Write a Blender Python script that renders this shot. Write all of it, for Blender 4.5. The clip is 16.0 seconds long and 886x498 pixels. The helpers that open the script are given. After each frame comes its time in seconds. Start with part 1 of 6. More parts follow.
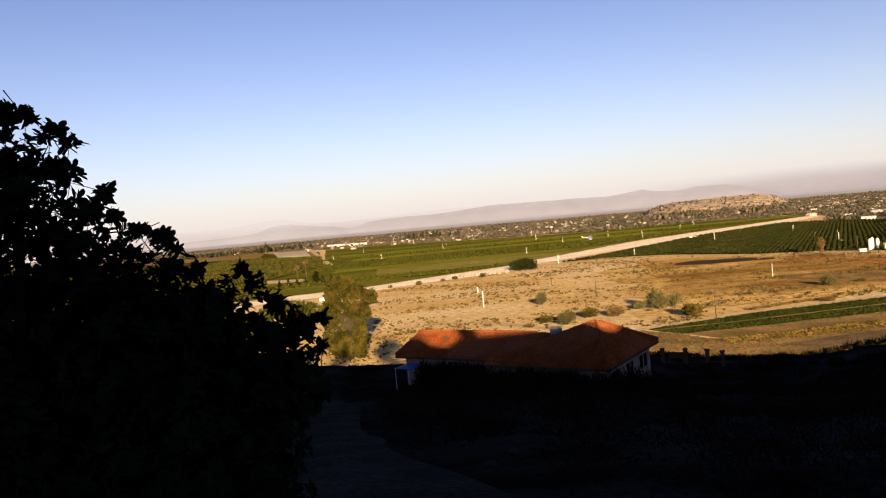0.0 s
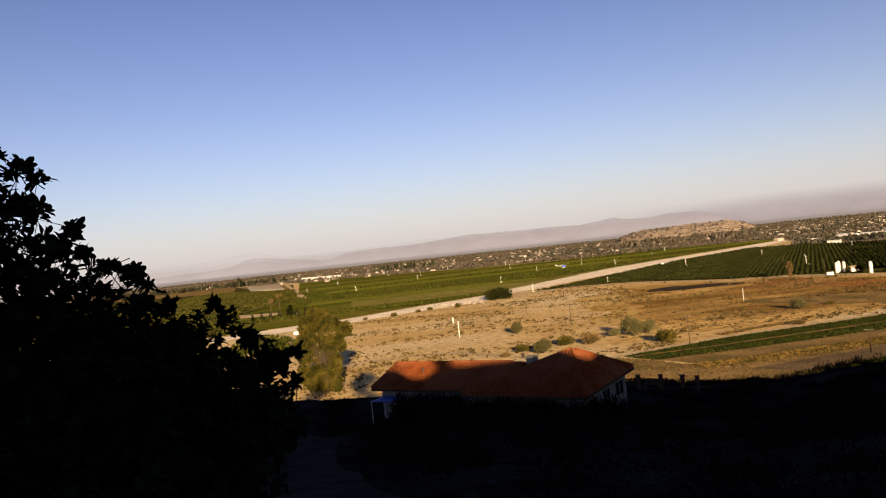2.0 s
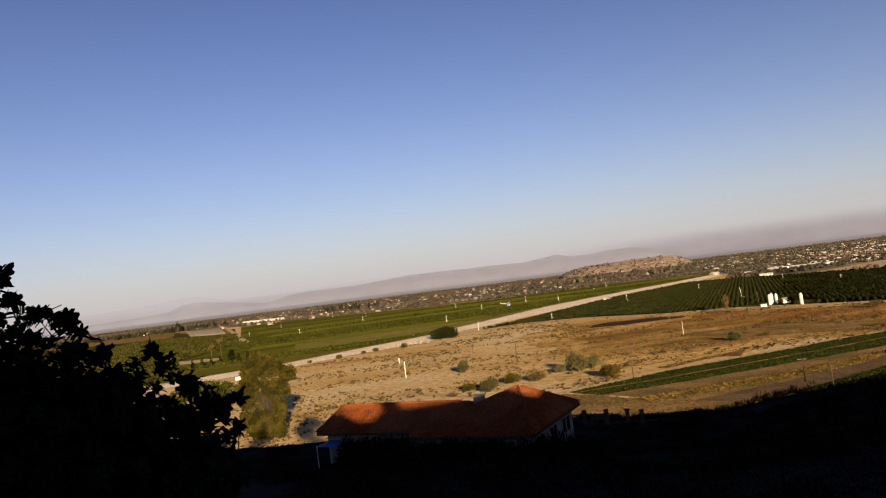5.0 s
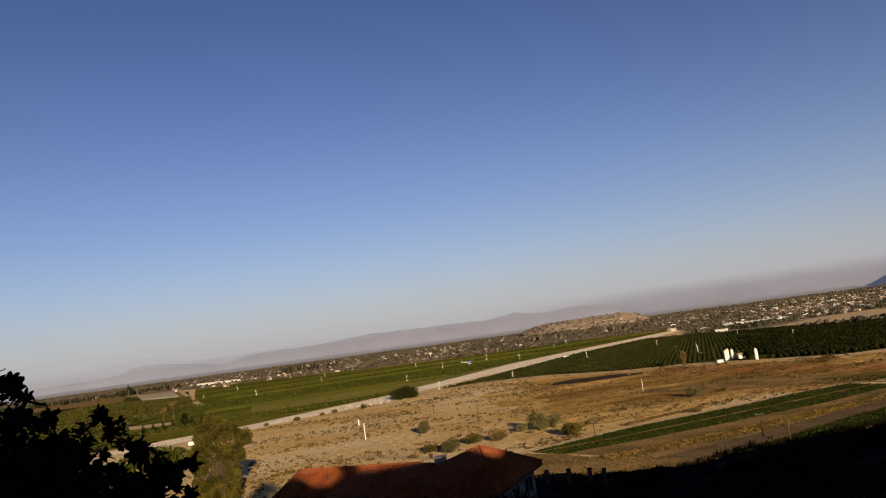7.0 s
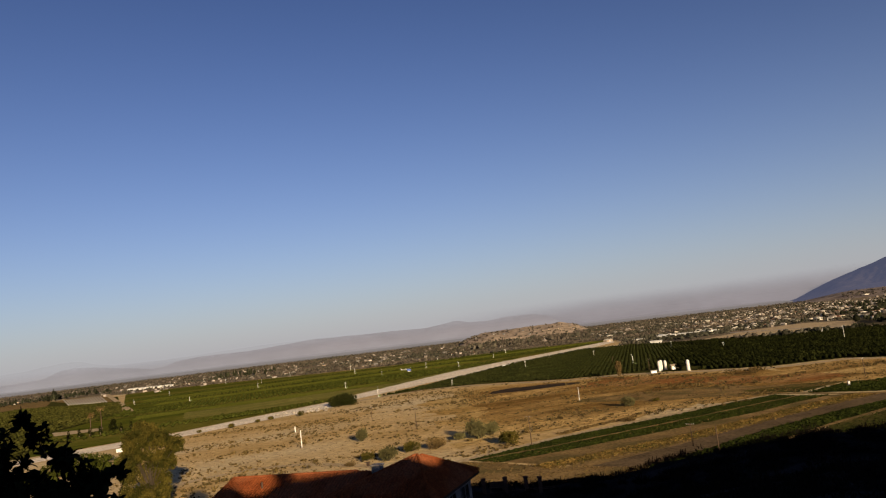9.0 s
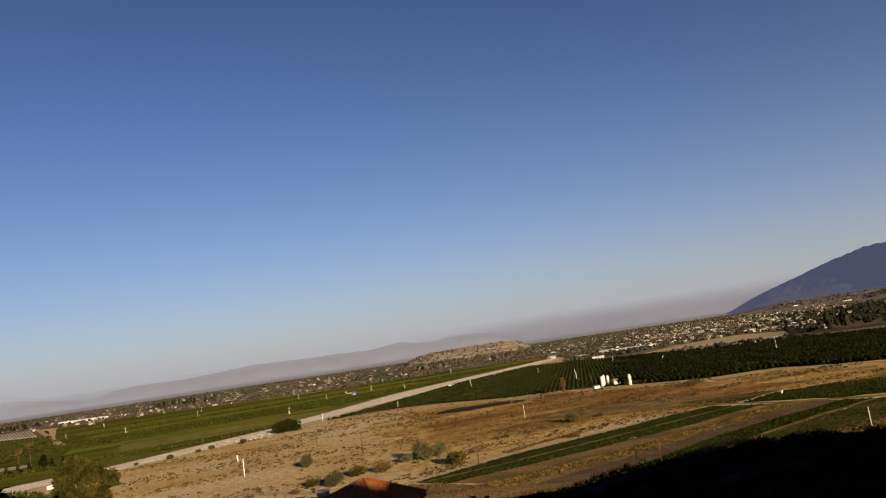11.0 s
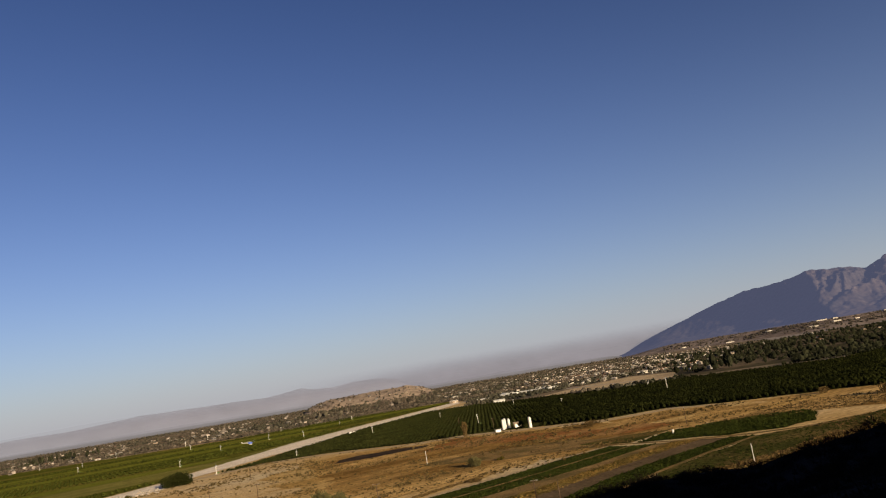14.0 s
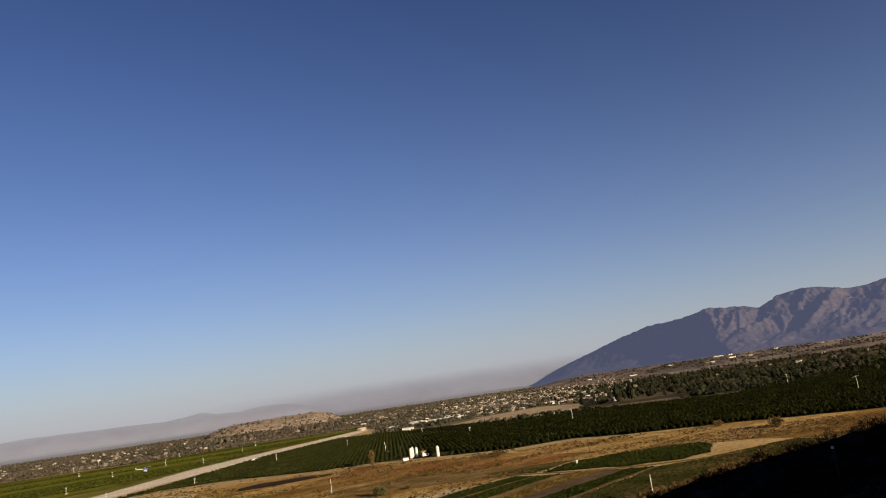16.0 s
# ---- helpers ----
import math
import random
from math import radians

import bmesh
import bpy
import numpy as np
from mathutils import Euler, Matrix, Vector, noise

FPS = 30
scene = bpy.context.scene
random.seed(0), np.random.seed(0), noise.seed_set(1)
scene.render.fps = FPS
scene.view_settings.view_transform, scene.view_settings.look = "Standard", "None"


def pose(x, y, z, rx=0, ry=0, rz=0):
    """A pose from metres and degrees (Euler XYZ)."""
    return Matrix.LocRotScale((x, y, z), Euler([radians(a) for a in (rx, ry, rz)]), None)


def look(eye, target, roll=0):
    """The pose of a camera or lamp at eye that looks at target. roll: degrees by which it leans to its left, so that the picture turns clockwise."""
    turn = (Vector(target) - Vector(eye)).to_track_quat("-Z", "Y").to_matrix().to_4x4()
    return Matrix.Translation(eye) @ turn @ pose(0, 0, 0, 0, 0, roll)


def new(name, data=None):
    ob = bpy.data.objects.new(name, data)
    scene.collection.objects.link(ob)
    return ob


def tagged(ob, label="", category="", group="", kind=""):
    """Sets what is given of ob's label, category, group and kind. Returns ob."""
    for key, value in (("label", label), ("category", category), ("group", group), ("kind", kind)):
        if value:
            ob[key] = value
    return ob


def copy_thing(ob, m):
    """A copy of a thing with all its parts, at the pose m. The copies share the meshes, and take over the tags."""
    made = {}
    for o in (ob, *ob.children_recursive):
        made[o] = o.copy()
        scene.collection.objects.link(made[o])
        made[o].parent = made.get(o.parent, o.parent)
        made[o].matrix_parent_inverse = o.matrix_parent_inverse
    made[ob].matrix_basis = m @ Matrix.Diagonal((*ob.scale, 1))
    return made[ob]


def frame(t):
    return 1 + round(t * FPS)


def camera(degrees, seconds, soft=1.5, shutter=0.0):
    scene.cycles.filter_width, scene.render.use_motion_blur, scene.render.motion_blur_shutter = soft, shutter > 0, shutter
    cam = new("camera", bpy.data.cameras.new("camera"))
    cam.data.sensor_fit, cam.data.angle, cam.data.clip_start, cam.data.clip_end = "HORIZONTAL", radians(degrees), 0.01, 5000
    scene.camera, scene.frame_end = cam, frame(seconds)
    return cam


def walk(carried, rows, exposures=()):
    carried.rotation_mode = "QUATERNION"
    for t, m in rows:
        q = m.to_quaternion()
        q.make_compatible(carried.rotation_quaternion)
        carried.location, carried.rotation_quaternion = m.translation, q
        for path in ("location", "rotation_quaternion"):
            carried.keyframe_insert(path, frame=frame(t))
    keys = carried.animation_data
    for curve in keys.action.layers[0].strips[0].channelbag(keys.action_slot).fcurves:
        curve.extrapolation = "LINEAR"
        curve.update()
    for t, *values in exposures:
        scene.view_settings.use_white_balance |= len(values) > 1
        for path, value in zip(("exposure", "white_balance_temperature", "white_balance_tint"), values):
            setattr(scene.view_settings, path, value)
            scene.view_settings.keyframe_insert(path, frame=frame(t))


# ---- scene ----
from mathutils import geometry

cam = camera(62.34, 16.0, soft=1.15)
EYE = 40.0
WALK = [
    (0.0, 87.86, 5.07, -0.18), (0.5, 89.63, 5.13, -0.92), (1.0, 90.11, 4.87, -1.57), (1.5, 89.97, 5.28, -2.19),
    (2.0, 90.06, 6.03, -2.21), (2.5, 89.47, 6.97, -2.5), (3.0, 90.15, 6.55, -2.59), (3.5, 90.72, 6.44, -3.59),
    (6.0, 94.92, 7.46, -7.7), (6.5, 96.14, 7.55, -8.37), (7.0, 96.81, 7.67, -9.65), (7.5, 98.32, 6.89, -10.04),
    (8.0, 97.68, 6.82, -12.5), (8.5, 95.31, 6.85, -14.1), (9.0, 96.81, 6.79, -14.31), (11.5, 97.69, 8.8, -19.79),
    (12.0, 97.28, 9.05, -20.87), (12.5, 97.83, 9.47, -22.19), (13.0, 98.5, 9.28, -23.41), (13.5, 99.48, 9.25, -24.57),
    (14.0, 100.11, 9.28, -26.25), (14.5, 100.22, 8.45, -28.65), (15.0, 100.35, 7.91, -30.61), (15.5, 100.49, 8.14, -31.91),
    (16.0, 101.13, 8.12, -33.26)]
EXPOSURES = [(0.0, 1.92, 7450, 15), (1.5, 1.63, 7330, 15), (3.5, 1.56, 7200, 15), (7.0, 1.07, 6600, 12), (9.0, 1.03, 6480, 10), (12.0, 1.03, 6400, 10), (16.0, 1.09, 6250, 9)]
walk(cam, [(t, pose(0, 0, EYE, a, b, c)) for t, a, b, c in WALK], EXPOSURES)

# ---- sky and sun ----
SUN_ELEVATION, SUN_AZIMUTH = 12.1, 175.0
world = bpy.data.worlds.new("sky")
scene.world = world
world.use_nodes = True
wn, wl = world.node_tree.nodes, world.node_tree.links
sky = wn.new("ShaderNodeTexSky")
sky.sky_type, sky.sun_disc = "NISHITA", False
sky.sun_elevation, sky.sun_rotation = radians(SUN_ELEVATION), radians(SUN_AZIMUTH)
sky.altitude, sky.air_density, sky.dust_density, sky.ozone_density = 400, 1.0, 0.65, 2.0
def world_mix(kind, fac, a, b):
    m = wn.new("ShaderNodeMix")
    m.data_type, m.blend_type = "RGBA", kind
    for sock, val in ((m.inputs[0], fac), (m.inputs[6], a), (m.inputs[7], b)):
        if isinstance(val, bpy.types.NodeSocket):
            wl.new(val, sock)
        else:
            sock.default_value = val if isinstance(val, float) else (*val, 1.0)
    return m.outputs[2]


gamma = wn.new("ShaderNodeGamma")
gamma.inputs[1].default_value = 1.4
wl.new(sky.outputs[0], gamma.inputs[0])
clear = world_mix("MULTIPLY", 1.0, gamma.outputs[0], (0.334, 0.300, 0.387))
# dusty haze that thickens towards the horizon all round
wtc, wsep = wn.new("ShaderNodeTexCoord"), wn.new("ShaderNodeSeparateXYZ")
wl.new(wtc.outputs["Generated"], wsep.inputs[0])


def thickness(rate, most):
    """How much haze there is at a height above the horizon."""
    times, power, part_ = wn.new("ShaderNodeMath"), wn.new("ShaderNodeMath"), wn.new("ShaderNodeMath")
    times.operation, times.inputs[1].default_value = "MULTIPLY", -rate
    wl.new(wsep.outputs[2], times.inputs[0])
    power.operation, power.use_clamp, power.inputs[0].default_value = "POWER", True, 2.718
    wl.new(times.outputs[0], power.inputs[1])
    part_.operation, part_.inputs[1].default_value = "MULTIPLY", most
    wl.new(power.outputs[0], part_.inputs[0])
    return part_.outputs[0]


pale = world_mix("MIX", thickness(7.0, 0.75), clear, (3.48, 3.88, 4.65))
wl.new(world_mix("MIX", thickness(26.0, 0.95), pale, (3.5, 3.35, 3.4)), wn["Background"].inputs[0])
wn["Background"].inputs[1].default_value = 0.06
sun = new("sun", bpy.data.lights.new("sun", "SUN"))
sun.data.energy, sun.data.angle, sun.data.color = 5.0, radians(0.6), (1.0, 0.78, 0.50)
ta, te = radians(SUN_AZIMUTH), radians(SUN_ELEVATION)
TO_SUN = Vector((math.sin(ta) * math.cos(te), math.cos(ta) * math.cos(te), math.sin(te)))
sun.matrix_world = look(TO_SUN * 300, (0, 0, 0))

# ---- materials ----


def material(name, a, b, scale=1.0, rough=0.9, bump=0.0, fine=0.0, third=None, third_scale=0.05, vary=0.0, island=0.0,
             metal=0.0, gloss=0.0, stretch=(1, 1, 1), coords="Object", fine_amount=0.35):
    """Two colours mixed by noise at one scale, broken up at a finer one, with a third in large patches."""
    mat = bpy.data.materials.new(name)
    mat.use_nodes = True
    n, l = mat.node_tree.nodes, mat.node_tree.links
    bsdf = n["Principled BSDF"]
    bsdf.inputs["Roughness"].default_value, bsdf.inputs["Metallic"].default_value = rough, metal
    bsdf.inputs["Specular IOR Level"].default_value = gloss
    tc, mp = n.new("ShaderNodeTexCoord"), n.new("ShaderNodeMapping")
    mp.inputs["Scale"].default_value = stretch
    if coords == "World":
        geo = n.new("ShaderNodeNewGeometry")
        l.new(geo.outputs["Position"], mp.inputs[0])
    else:
        l.new(tc.outputs[coords], mp.inputs[0])

    def noise_node(s, detail=5.0, spread=(0.35, 0.65)):
        t, r = n.new("ShaderNodeTexNoise"), n.new("ShaderNodeMapRange")
        t.inputs["Scale"].default_value, t.inputs["Detail"].default_value = s, detail
        l.new(mp.outputs[0], t.inputs["Vector"])
        l.new(t.outputs[0], r.inputs[0])
        r.inputs[1].default_value, r.inputs[2].default_value = spread
        return r.outputs[0]

    def mix(fac, x, y, kind="MIX"):
        m = n.new("ShaderNodeMix")
        m.data_type, m.blend_type = "RGBA", kind
        for sock, val in ((m.inputs[0], fac), (m.inputs[6], x), (m.inputs[7], y)):
            if isinstance(val, bpy.types.NodeSocket):
                l.new(val, sock)
            else:
                sock.default_value = val if isinstance(val, float) else (*val, 1.0)
        return m.outputs[2]

    col = mix(noise_node(scale), a, b)
    if third:
        col = mix(noise_node(third_scale, 4.0, (0.45, 0.62)), col, third)
    if fine:
        speck = n.new("ShaderNodeMapRange")
        l.new(noise_node(fine, 3.0, (0.3, 0.7)), speck.inputs[0])
        speck.inputs[3].default_value, speck.inputs[4].default_value = 1 - fine_amount, 1 + fine_amount
        grey = n.new("ShaderNodeCombineColor")
        for k in range(3):
            l.new(speck.outputs[0], grey.inputs[k])
        col = mix(1.0, col, grey.outputs[0], "MULTIPLY")
    for amount, node, out in ((vary, "ShaderNodeObjectInfo", "Random"), (island, "ShaderNodeNewGeometry", "Random Per Island")):
        if amount:
            src, hsv, rng = n.new(node), n.new("ShaderNodeHueSaturation"), n.new("ShaderNodeMapRange")
            l.new(src.outputs[out], rng.inputs[0])
            rng.inputs[3].default_value, rng.inputs[4].default_value = 1 - amount, 1 + amount
            l.new(rng.outputs[0], hsv.inputs["Value"])
            l.new(col, hsv.inputs["Color"])
            col = hsv.outputs[0]
    l.new(col, bsdf.inputs["Base Color"])
    if bump:
        b_, t = n.new("ShaderNodeBump"), n.new("ShaderNodeTexNoise")
        t.inputs["Scale"].default_value, t.inputs["Detail"].default_value = fine or scale * 6, 6.0
        l.new(mp.outputs[0], t.inputs["Vector"])
        l.new(t.outputs[0], b_.inputs["Height"])
        b_.inputs["Strength"].default_value, b_.inputs["Distance"].default_value = 0.6, bump
        l.new(b_.outputs[0], bsdf.inputs["Normal"])
    return mat


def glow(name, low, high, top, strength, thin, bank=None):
    """Distance whose emission and alpha paint in haze, thinning from hill foot to top."""
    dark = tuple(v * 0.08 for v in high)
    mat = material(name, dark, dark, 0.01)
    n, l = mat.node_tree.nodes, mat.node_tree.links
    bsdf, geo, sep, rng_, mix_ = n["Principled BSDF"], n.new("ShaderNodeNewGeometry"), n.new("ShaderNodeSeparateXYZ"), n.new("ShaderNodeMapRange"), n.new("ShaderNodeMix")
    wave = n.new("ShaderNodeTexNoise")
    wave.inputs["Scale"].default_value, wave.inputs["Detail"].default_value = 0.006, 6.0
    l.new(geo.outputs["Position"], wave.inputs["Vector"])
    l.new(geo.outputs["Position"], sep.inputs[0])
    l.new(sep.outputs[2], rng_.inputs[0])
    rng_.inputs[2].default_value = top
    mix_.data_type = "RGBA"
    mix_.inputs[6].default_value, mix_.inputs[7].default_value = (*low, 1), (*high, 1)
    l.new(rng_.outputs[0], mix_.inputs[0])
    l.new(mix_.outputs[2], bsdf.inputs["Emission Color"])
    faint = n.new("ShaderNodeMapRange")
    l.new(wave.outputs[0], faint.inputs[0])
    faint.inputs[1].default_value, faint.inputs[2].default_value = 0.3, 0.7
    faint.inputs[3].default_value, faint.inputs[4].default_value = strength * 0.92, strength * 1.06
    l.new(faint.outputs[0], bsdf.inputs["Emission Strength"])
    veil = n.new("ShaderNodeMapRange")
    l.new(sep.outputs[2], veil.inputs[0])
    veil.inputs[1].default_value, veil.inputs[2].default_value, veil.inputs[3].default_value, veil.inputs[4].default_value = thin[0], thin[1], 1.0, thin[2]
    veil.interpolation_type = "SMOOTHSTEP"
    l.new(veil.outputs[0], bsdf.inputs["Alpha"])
    if bank:  # painted haze thins out towards the west, from second bearing to first
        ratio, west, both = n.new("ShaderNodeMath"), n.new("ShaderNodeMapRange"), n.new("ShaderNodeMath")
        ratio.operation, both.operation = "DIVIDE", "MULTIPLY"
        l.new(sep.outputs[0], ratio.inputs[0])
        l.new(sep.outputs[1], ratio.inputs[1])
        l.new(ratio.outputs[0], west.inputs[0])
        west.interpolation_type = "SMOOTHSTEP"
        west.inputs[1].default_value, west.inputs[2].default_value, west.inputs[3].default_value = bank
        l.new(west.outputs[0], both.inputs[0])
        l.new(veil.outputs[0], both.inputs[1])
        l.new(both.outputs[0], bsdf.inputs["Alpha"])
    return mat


M_GROUND = material("dry_ground", (0.50, 0.35, 0.162), (0.37, 0.244, 0.096), 0.035, fine=0.55, bump=0.05, third=(0.50, 0.39, 0.225), third_scale=0.012, stretch=(0.6, 1, 1))
# Soil and track colours kept near black to deepen the slope's shade.
M_HILL = material("shade_black_soil", (0.016, 0.0145, 0.014), (0.005, 0.0045, 0.004), 0.5, fine=6.0, fine_amount=0.5, bump=0.08, third=(0.021, 0.020, 0.020), third_scale=0.11)
M_PATH = material("shade_black_dirt", (0.030, 0.028, 0.027), (0.019, 0.018, 0.017), 0.6, fine=8.0, bump=0.04)
M_SAND = material("wash_sand", (0.72, 0.62, 0.48), (0.58, 0.49, 0.37), 0.06, fine=0.6, bump=0.1)
M_BROWN = material("red_brown_stubble", (0.29, 0.168, 0.050), (0.13, 0.072, 0.022), 0.05, fine=0.45, fine_amount=0.5, bump=0.05, third=(0.44, 0.285, 0.105), third_scale=0.02, stretch=(0.35, 1, 1))
M_TAN = material("tan_stubble", (0.41, 0.26, 0.09), (0.29, 0.178, 0.056), 0.05, fine=0.45, fine_amount=0.5, bump=0.05, third=(0.44, 0.31, 0.13), third_scale=0.02, stretch=(0.5, 1, 1))
M_FLAT = material("pale_flats", (0.27, 0.235, 0.205), (0.19, 0.165, 0.145), 0.008, fine=0.05)
M_OLIVE = material("olive_grove_leaves", (0.04, 0.038, 0.009), (0.026, 0.027, 0.006), 0.02, rough=0.8, island=0.35)
M_WEED = material("dull_weeds", (0.058, 0.054, 0.014), (0.032, 0.034, 0.0095), 0.08, fine=0.7, fine_amount=0.5, third=(0.105, 0.076, 0.026), third_scale=0.04)
M_OCHRE = material("ochre_weeds", (0.135, 0.084, 0.024), (0.062, 0.046, 0.014), 0.15, fine=0.8, fine_amount=0.5, rough=0.95, island=0.5)
M_DIRT = material("brown_dirt", (0.13, 0.09, 0.05), (0.085, 0.06, 0.034), 0.1, fine=0.8, bump=0.08)
M_FALLOW = material("fallow_soil", (0.24, 0.155, 0.064), (0.155, 0.10, 0.041), 0.1, fine=0.8, bump=0.06, third=(0.11, 0.082, 0.032), third_scale=0.06)
M_PALE = material("pale_lane", (0.42, 0.32, 0.19), (0.33, 0.245, 0.14), 0.1, fine=1.0, bump=0.05)
M_MUD = material("dark_mud", (0.03, 0.023, 0.018), (0.05, 0.036, 0.026), 0.15, fine=1.0, rough=0.7)
M_CROP = material("alfalfa", (0.025, 0.031, 0.0065), (0.016, 0.0205, 0.0048), 0.12, fine=1.2, bump=0.3, island=0.35)
M_CROP_B = material("bright_crop", (0.092, 0.094, 0.013), (0.055, 0.063, 0.009), 0.03, fine=0.35, bump=0.3, third=(0.125, 0.108, 0.02), third_scale=0.012, stretch=(0.3, 1, 1))
M_STUBBLE = material("yellow_stubble", (0.20, 0.17, 0.045), (0.12, 0.115, 0.026), 0.06, fine=0.4, bump=0.2, stretch=(0.3, 1, 1))
M_GROVE_SOIL = material("grove_soil", (0.055, 0.052, 0.014), (0.036, 0.035, 0.009), 0.05, fine=0.5)
M_TOWN_SOIL = material("town_soil", (0.20, 0.15, 0.10), (0.12, 0.10, 0.065), 0.02, fine=0.08)
M_GARDEN = material("garden_soil", (0.075, 0.062, 0.038), (0.04, 0.036, 0.02), 0.02, fine=0.1, third=(0.13, 0.098, 0.062), third_scale=0.01)
M_CITRUS = material("citrus_leaves", (0.0120, 0.0135, 0.0036), (0.0050, 0.0062, 0.0020), 0.06, rough=0.85, island=0.5, fine=1.5)
# Paler green than the eastern citrus, for the western block and a clump.
M_CITRUS_PALE = material("paler_citrus_leaves", (0.021, 0.023, 0.0065), (0.011, 0.013, 0.0038), 0.05, rough=0.85, island=0.4)
M_CROPTREE = material("young_citrus_leaves", (0.036, 0.040, 0.007), (0.024, 0.028, 0.005), 0.05, rough=0.8, island=0.3)
# Leaf tones greyed towards mauve to stand for haze over the far town.
M_TOWNTREE = material("hazed_tree_leaves", (0.050, 0.046, 0.033), (0.025, 0.025, 0.017), 0.02, rough=0.9, island=0.55, third=(0.070, 0.056, 0.043), third_scale=0.004)
M_BELT = material("tree_belt_leaves", (0.021, 0.022, 0.012), (0.011, 0.012, 0.007), 0.01, rough=0.9, island=0.5)
# Leaves set darker than live foliage, which adds shade by colour.
M_LEAF = material("shade_dark_leaves", (0.014, 0.019, 0.008), (0.009, 0.012, 0.005), 3.0, rough=1.0, island=0.3)
M_TWIG = material("twig_bark", (0.05, 0.038, 0.028), (0.03, 0.024, 0.018), 12.0, fine=60.0)
M_EUC = material("eucalyptus_leaves", (0.076, 0.058, 0.012), (0.033, 0.030, 0.0065), 0.25, rough=0.8, island=0.35, third=(0.020, 0.020, 0.0045), third_scale=0.4)
M_BARK = material("pale_bark", (0.25, 0.19, 0.13), (0.15, 0.11, 0.075), 1.5, fine=8.0)
M_SAGE = material("sage_leaves", (0.085, 0.075, 0.032), (0.055, 0.05, 0.02), 0.5, rough=0.9, island=0.3, vary=0.25)
M_DRY = material("dry_twigs", (0.12, 0.08, 0.032), (0.07, 0.046, 0.018), 0.5, rough=0.95, island=0.35, vary=0.2)
M_SCRUB = material("scrub_tuft_leaves", (0.09, 0.062, 0.024), (0.05, 0.036, 0.014), 0.05, rough=0.95, island=0.4)
# Twig colour lowered almost to black to imitate unlit brush.
M_BRUSH = material("unlit_brush_twigs", (0.013, 0.0105, 0.0075), (0.007, 0.0056, 0.004), 0.8, rough=1.0, island=0.4)
M_TILE = material("terracotta_tile", (0.155, 0.044, 0.015), (0.105, 0.027, 0.009), 0.8, rough=0.95, fine=5.0, bump=0.05, third=(0.165, 0.057, 0.025), third_scale=0.25, vary=0.15)
# White stucco lowered to grey so the walls sit deeper in shade.
M_STUCCO = material("shade_grey_stucco", (0.19, 0.19, 0.19), (0.14, 0.138, 0.135), 0.7, fine=8.0, bump=0.01)
M_DARK = material("dark_glass", (0.02, 0.022, 0.025), (0.014, 0.015, 0.018), 1.0, rough=0.15, gloss=0.5)
M_FASCIA = material("dark_fascia_wood", (0.06, 0.04, 0.03), (0.045, 0.03, 0.022), 2.0, fine=20.0)
M_TARP = material("blue_tarp", (0.022, 0.065, 0.26), (0.014, 0.045, 0.19), 1.5, rough=0.5, fine=9.0, bump=0.02, gloss=0.3)
M_WHITE = material("white_paint", (0.52, 0.50, 0.46), (0.42, 0.40, 0.36), 0.6, rough=0.5, fine=3.0, fine_amount=0.12, gloss=0.3)
M_CONCRETE = material("weathered_concrete", (0.34, 0.30, 0.25), (0.25, 0.22, 0.18), 0.8, fine=6.0, bump=0.02)
M_STEEL = material("galvanised_steel", (0.5, 0.5, 0.48), (0.4, 0.4, 0.39), 1.0, rough=0.5, metal=0.4, fine=5.0, gloss=0.3)
M_POLE = material("weathered_pole_wood", (0.075, 0.05, 0.032), (0.045, 0.03, 0.02), 1.5, fine=12.0, stretch=(1, 1, 0.1))
M_GREENPAINT = material("green_paint", (0.10, 0.13, 0.05), (0.08, 0.105, 0.04), 0.8, fine=3.0)
M_RUST = material("rusty_steel", (0.22, 0.10, 0.05), (0.14, 0.065, 0.035), 1.0, fine=5.0)
M_RUBBER = material("tyre_rubber", (0.025, 0.025, 0.025), (0.018, 0.018, 0.018), 3.0)
M_BLUE = material("blue_paint", (0.04, 0.08, 0.32), (0.03, 0.06, 0.26), 2.0, rough=0.35, gloss=0.3)
M_MOUNTAIN = material("hazed_chaparral", (0.046, 0.037, 0.033), (0.024, 0.021, 0.021), 0.009, fine=0.05, third=(0.034, 0.030, 0.030), third_scale=0.004, bump=3.0)
# Bluish emission lays aerial haze over the mountain's own colour.
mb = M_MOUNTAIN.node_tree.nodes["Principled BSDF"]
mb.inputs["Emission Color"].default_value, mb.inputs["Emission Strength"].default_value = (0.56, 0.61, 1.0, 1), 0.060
M_FAN = material("dry_fan", (0.21, 0.165, 0.135), (0.12, 0.095, 0.08), 0.006, fine=0.03, fine_amount=0.45, third=(0.22, 0.18, 0.15), third_scale=0.003, stretch=(1, 1, 6))
# Grass gold dulled and pinked; the haze in front sits in this colour.
M_GOLDHILL = material("hazed_golden_grass", (0.28, 0.215, 0.155), (0.19, 0.148, 0.112), 0.01, fine=0.06)
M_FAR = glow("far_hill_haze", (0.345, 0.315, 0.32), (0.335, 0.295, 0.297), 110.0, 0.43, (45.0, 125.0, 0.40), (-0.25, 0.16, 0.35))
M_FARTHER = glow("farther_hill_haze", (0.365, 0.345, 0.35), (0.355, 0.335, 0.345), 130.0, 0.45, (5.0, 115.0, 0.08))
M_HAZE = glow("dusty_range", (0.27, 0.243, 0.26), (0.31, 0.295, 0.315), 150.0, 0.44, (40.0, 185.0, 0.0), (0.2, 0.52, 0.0))
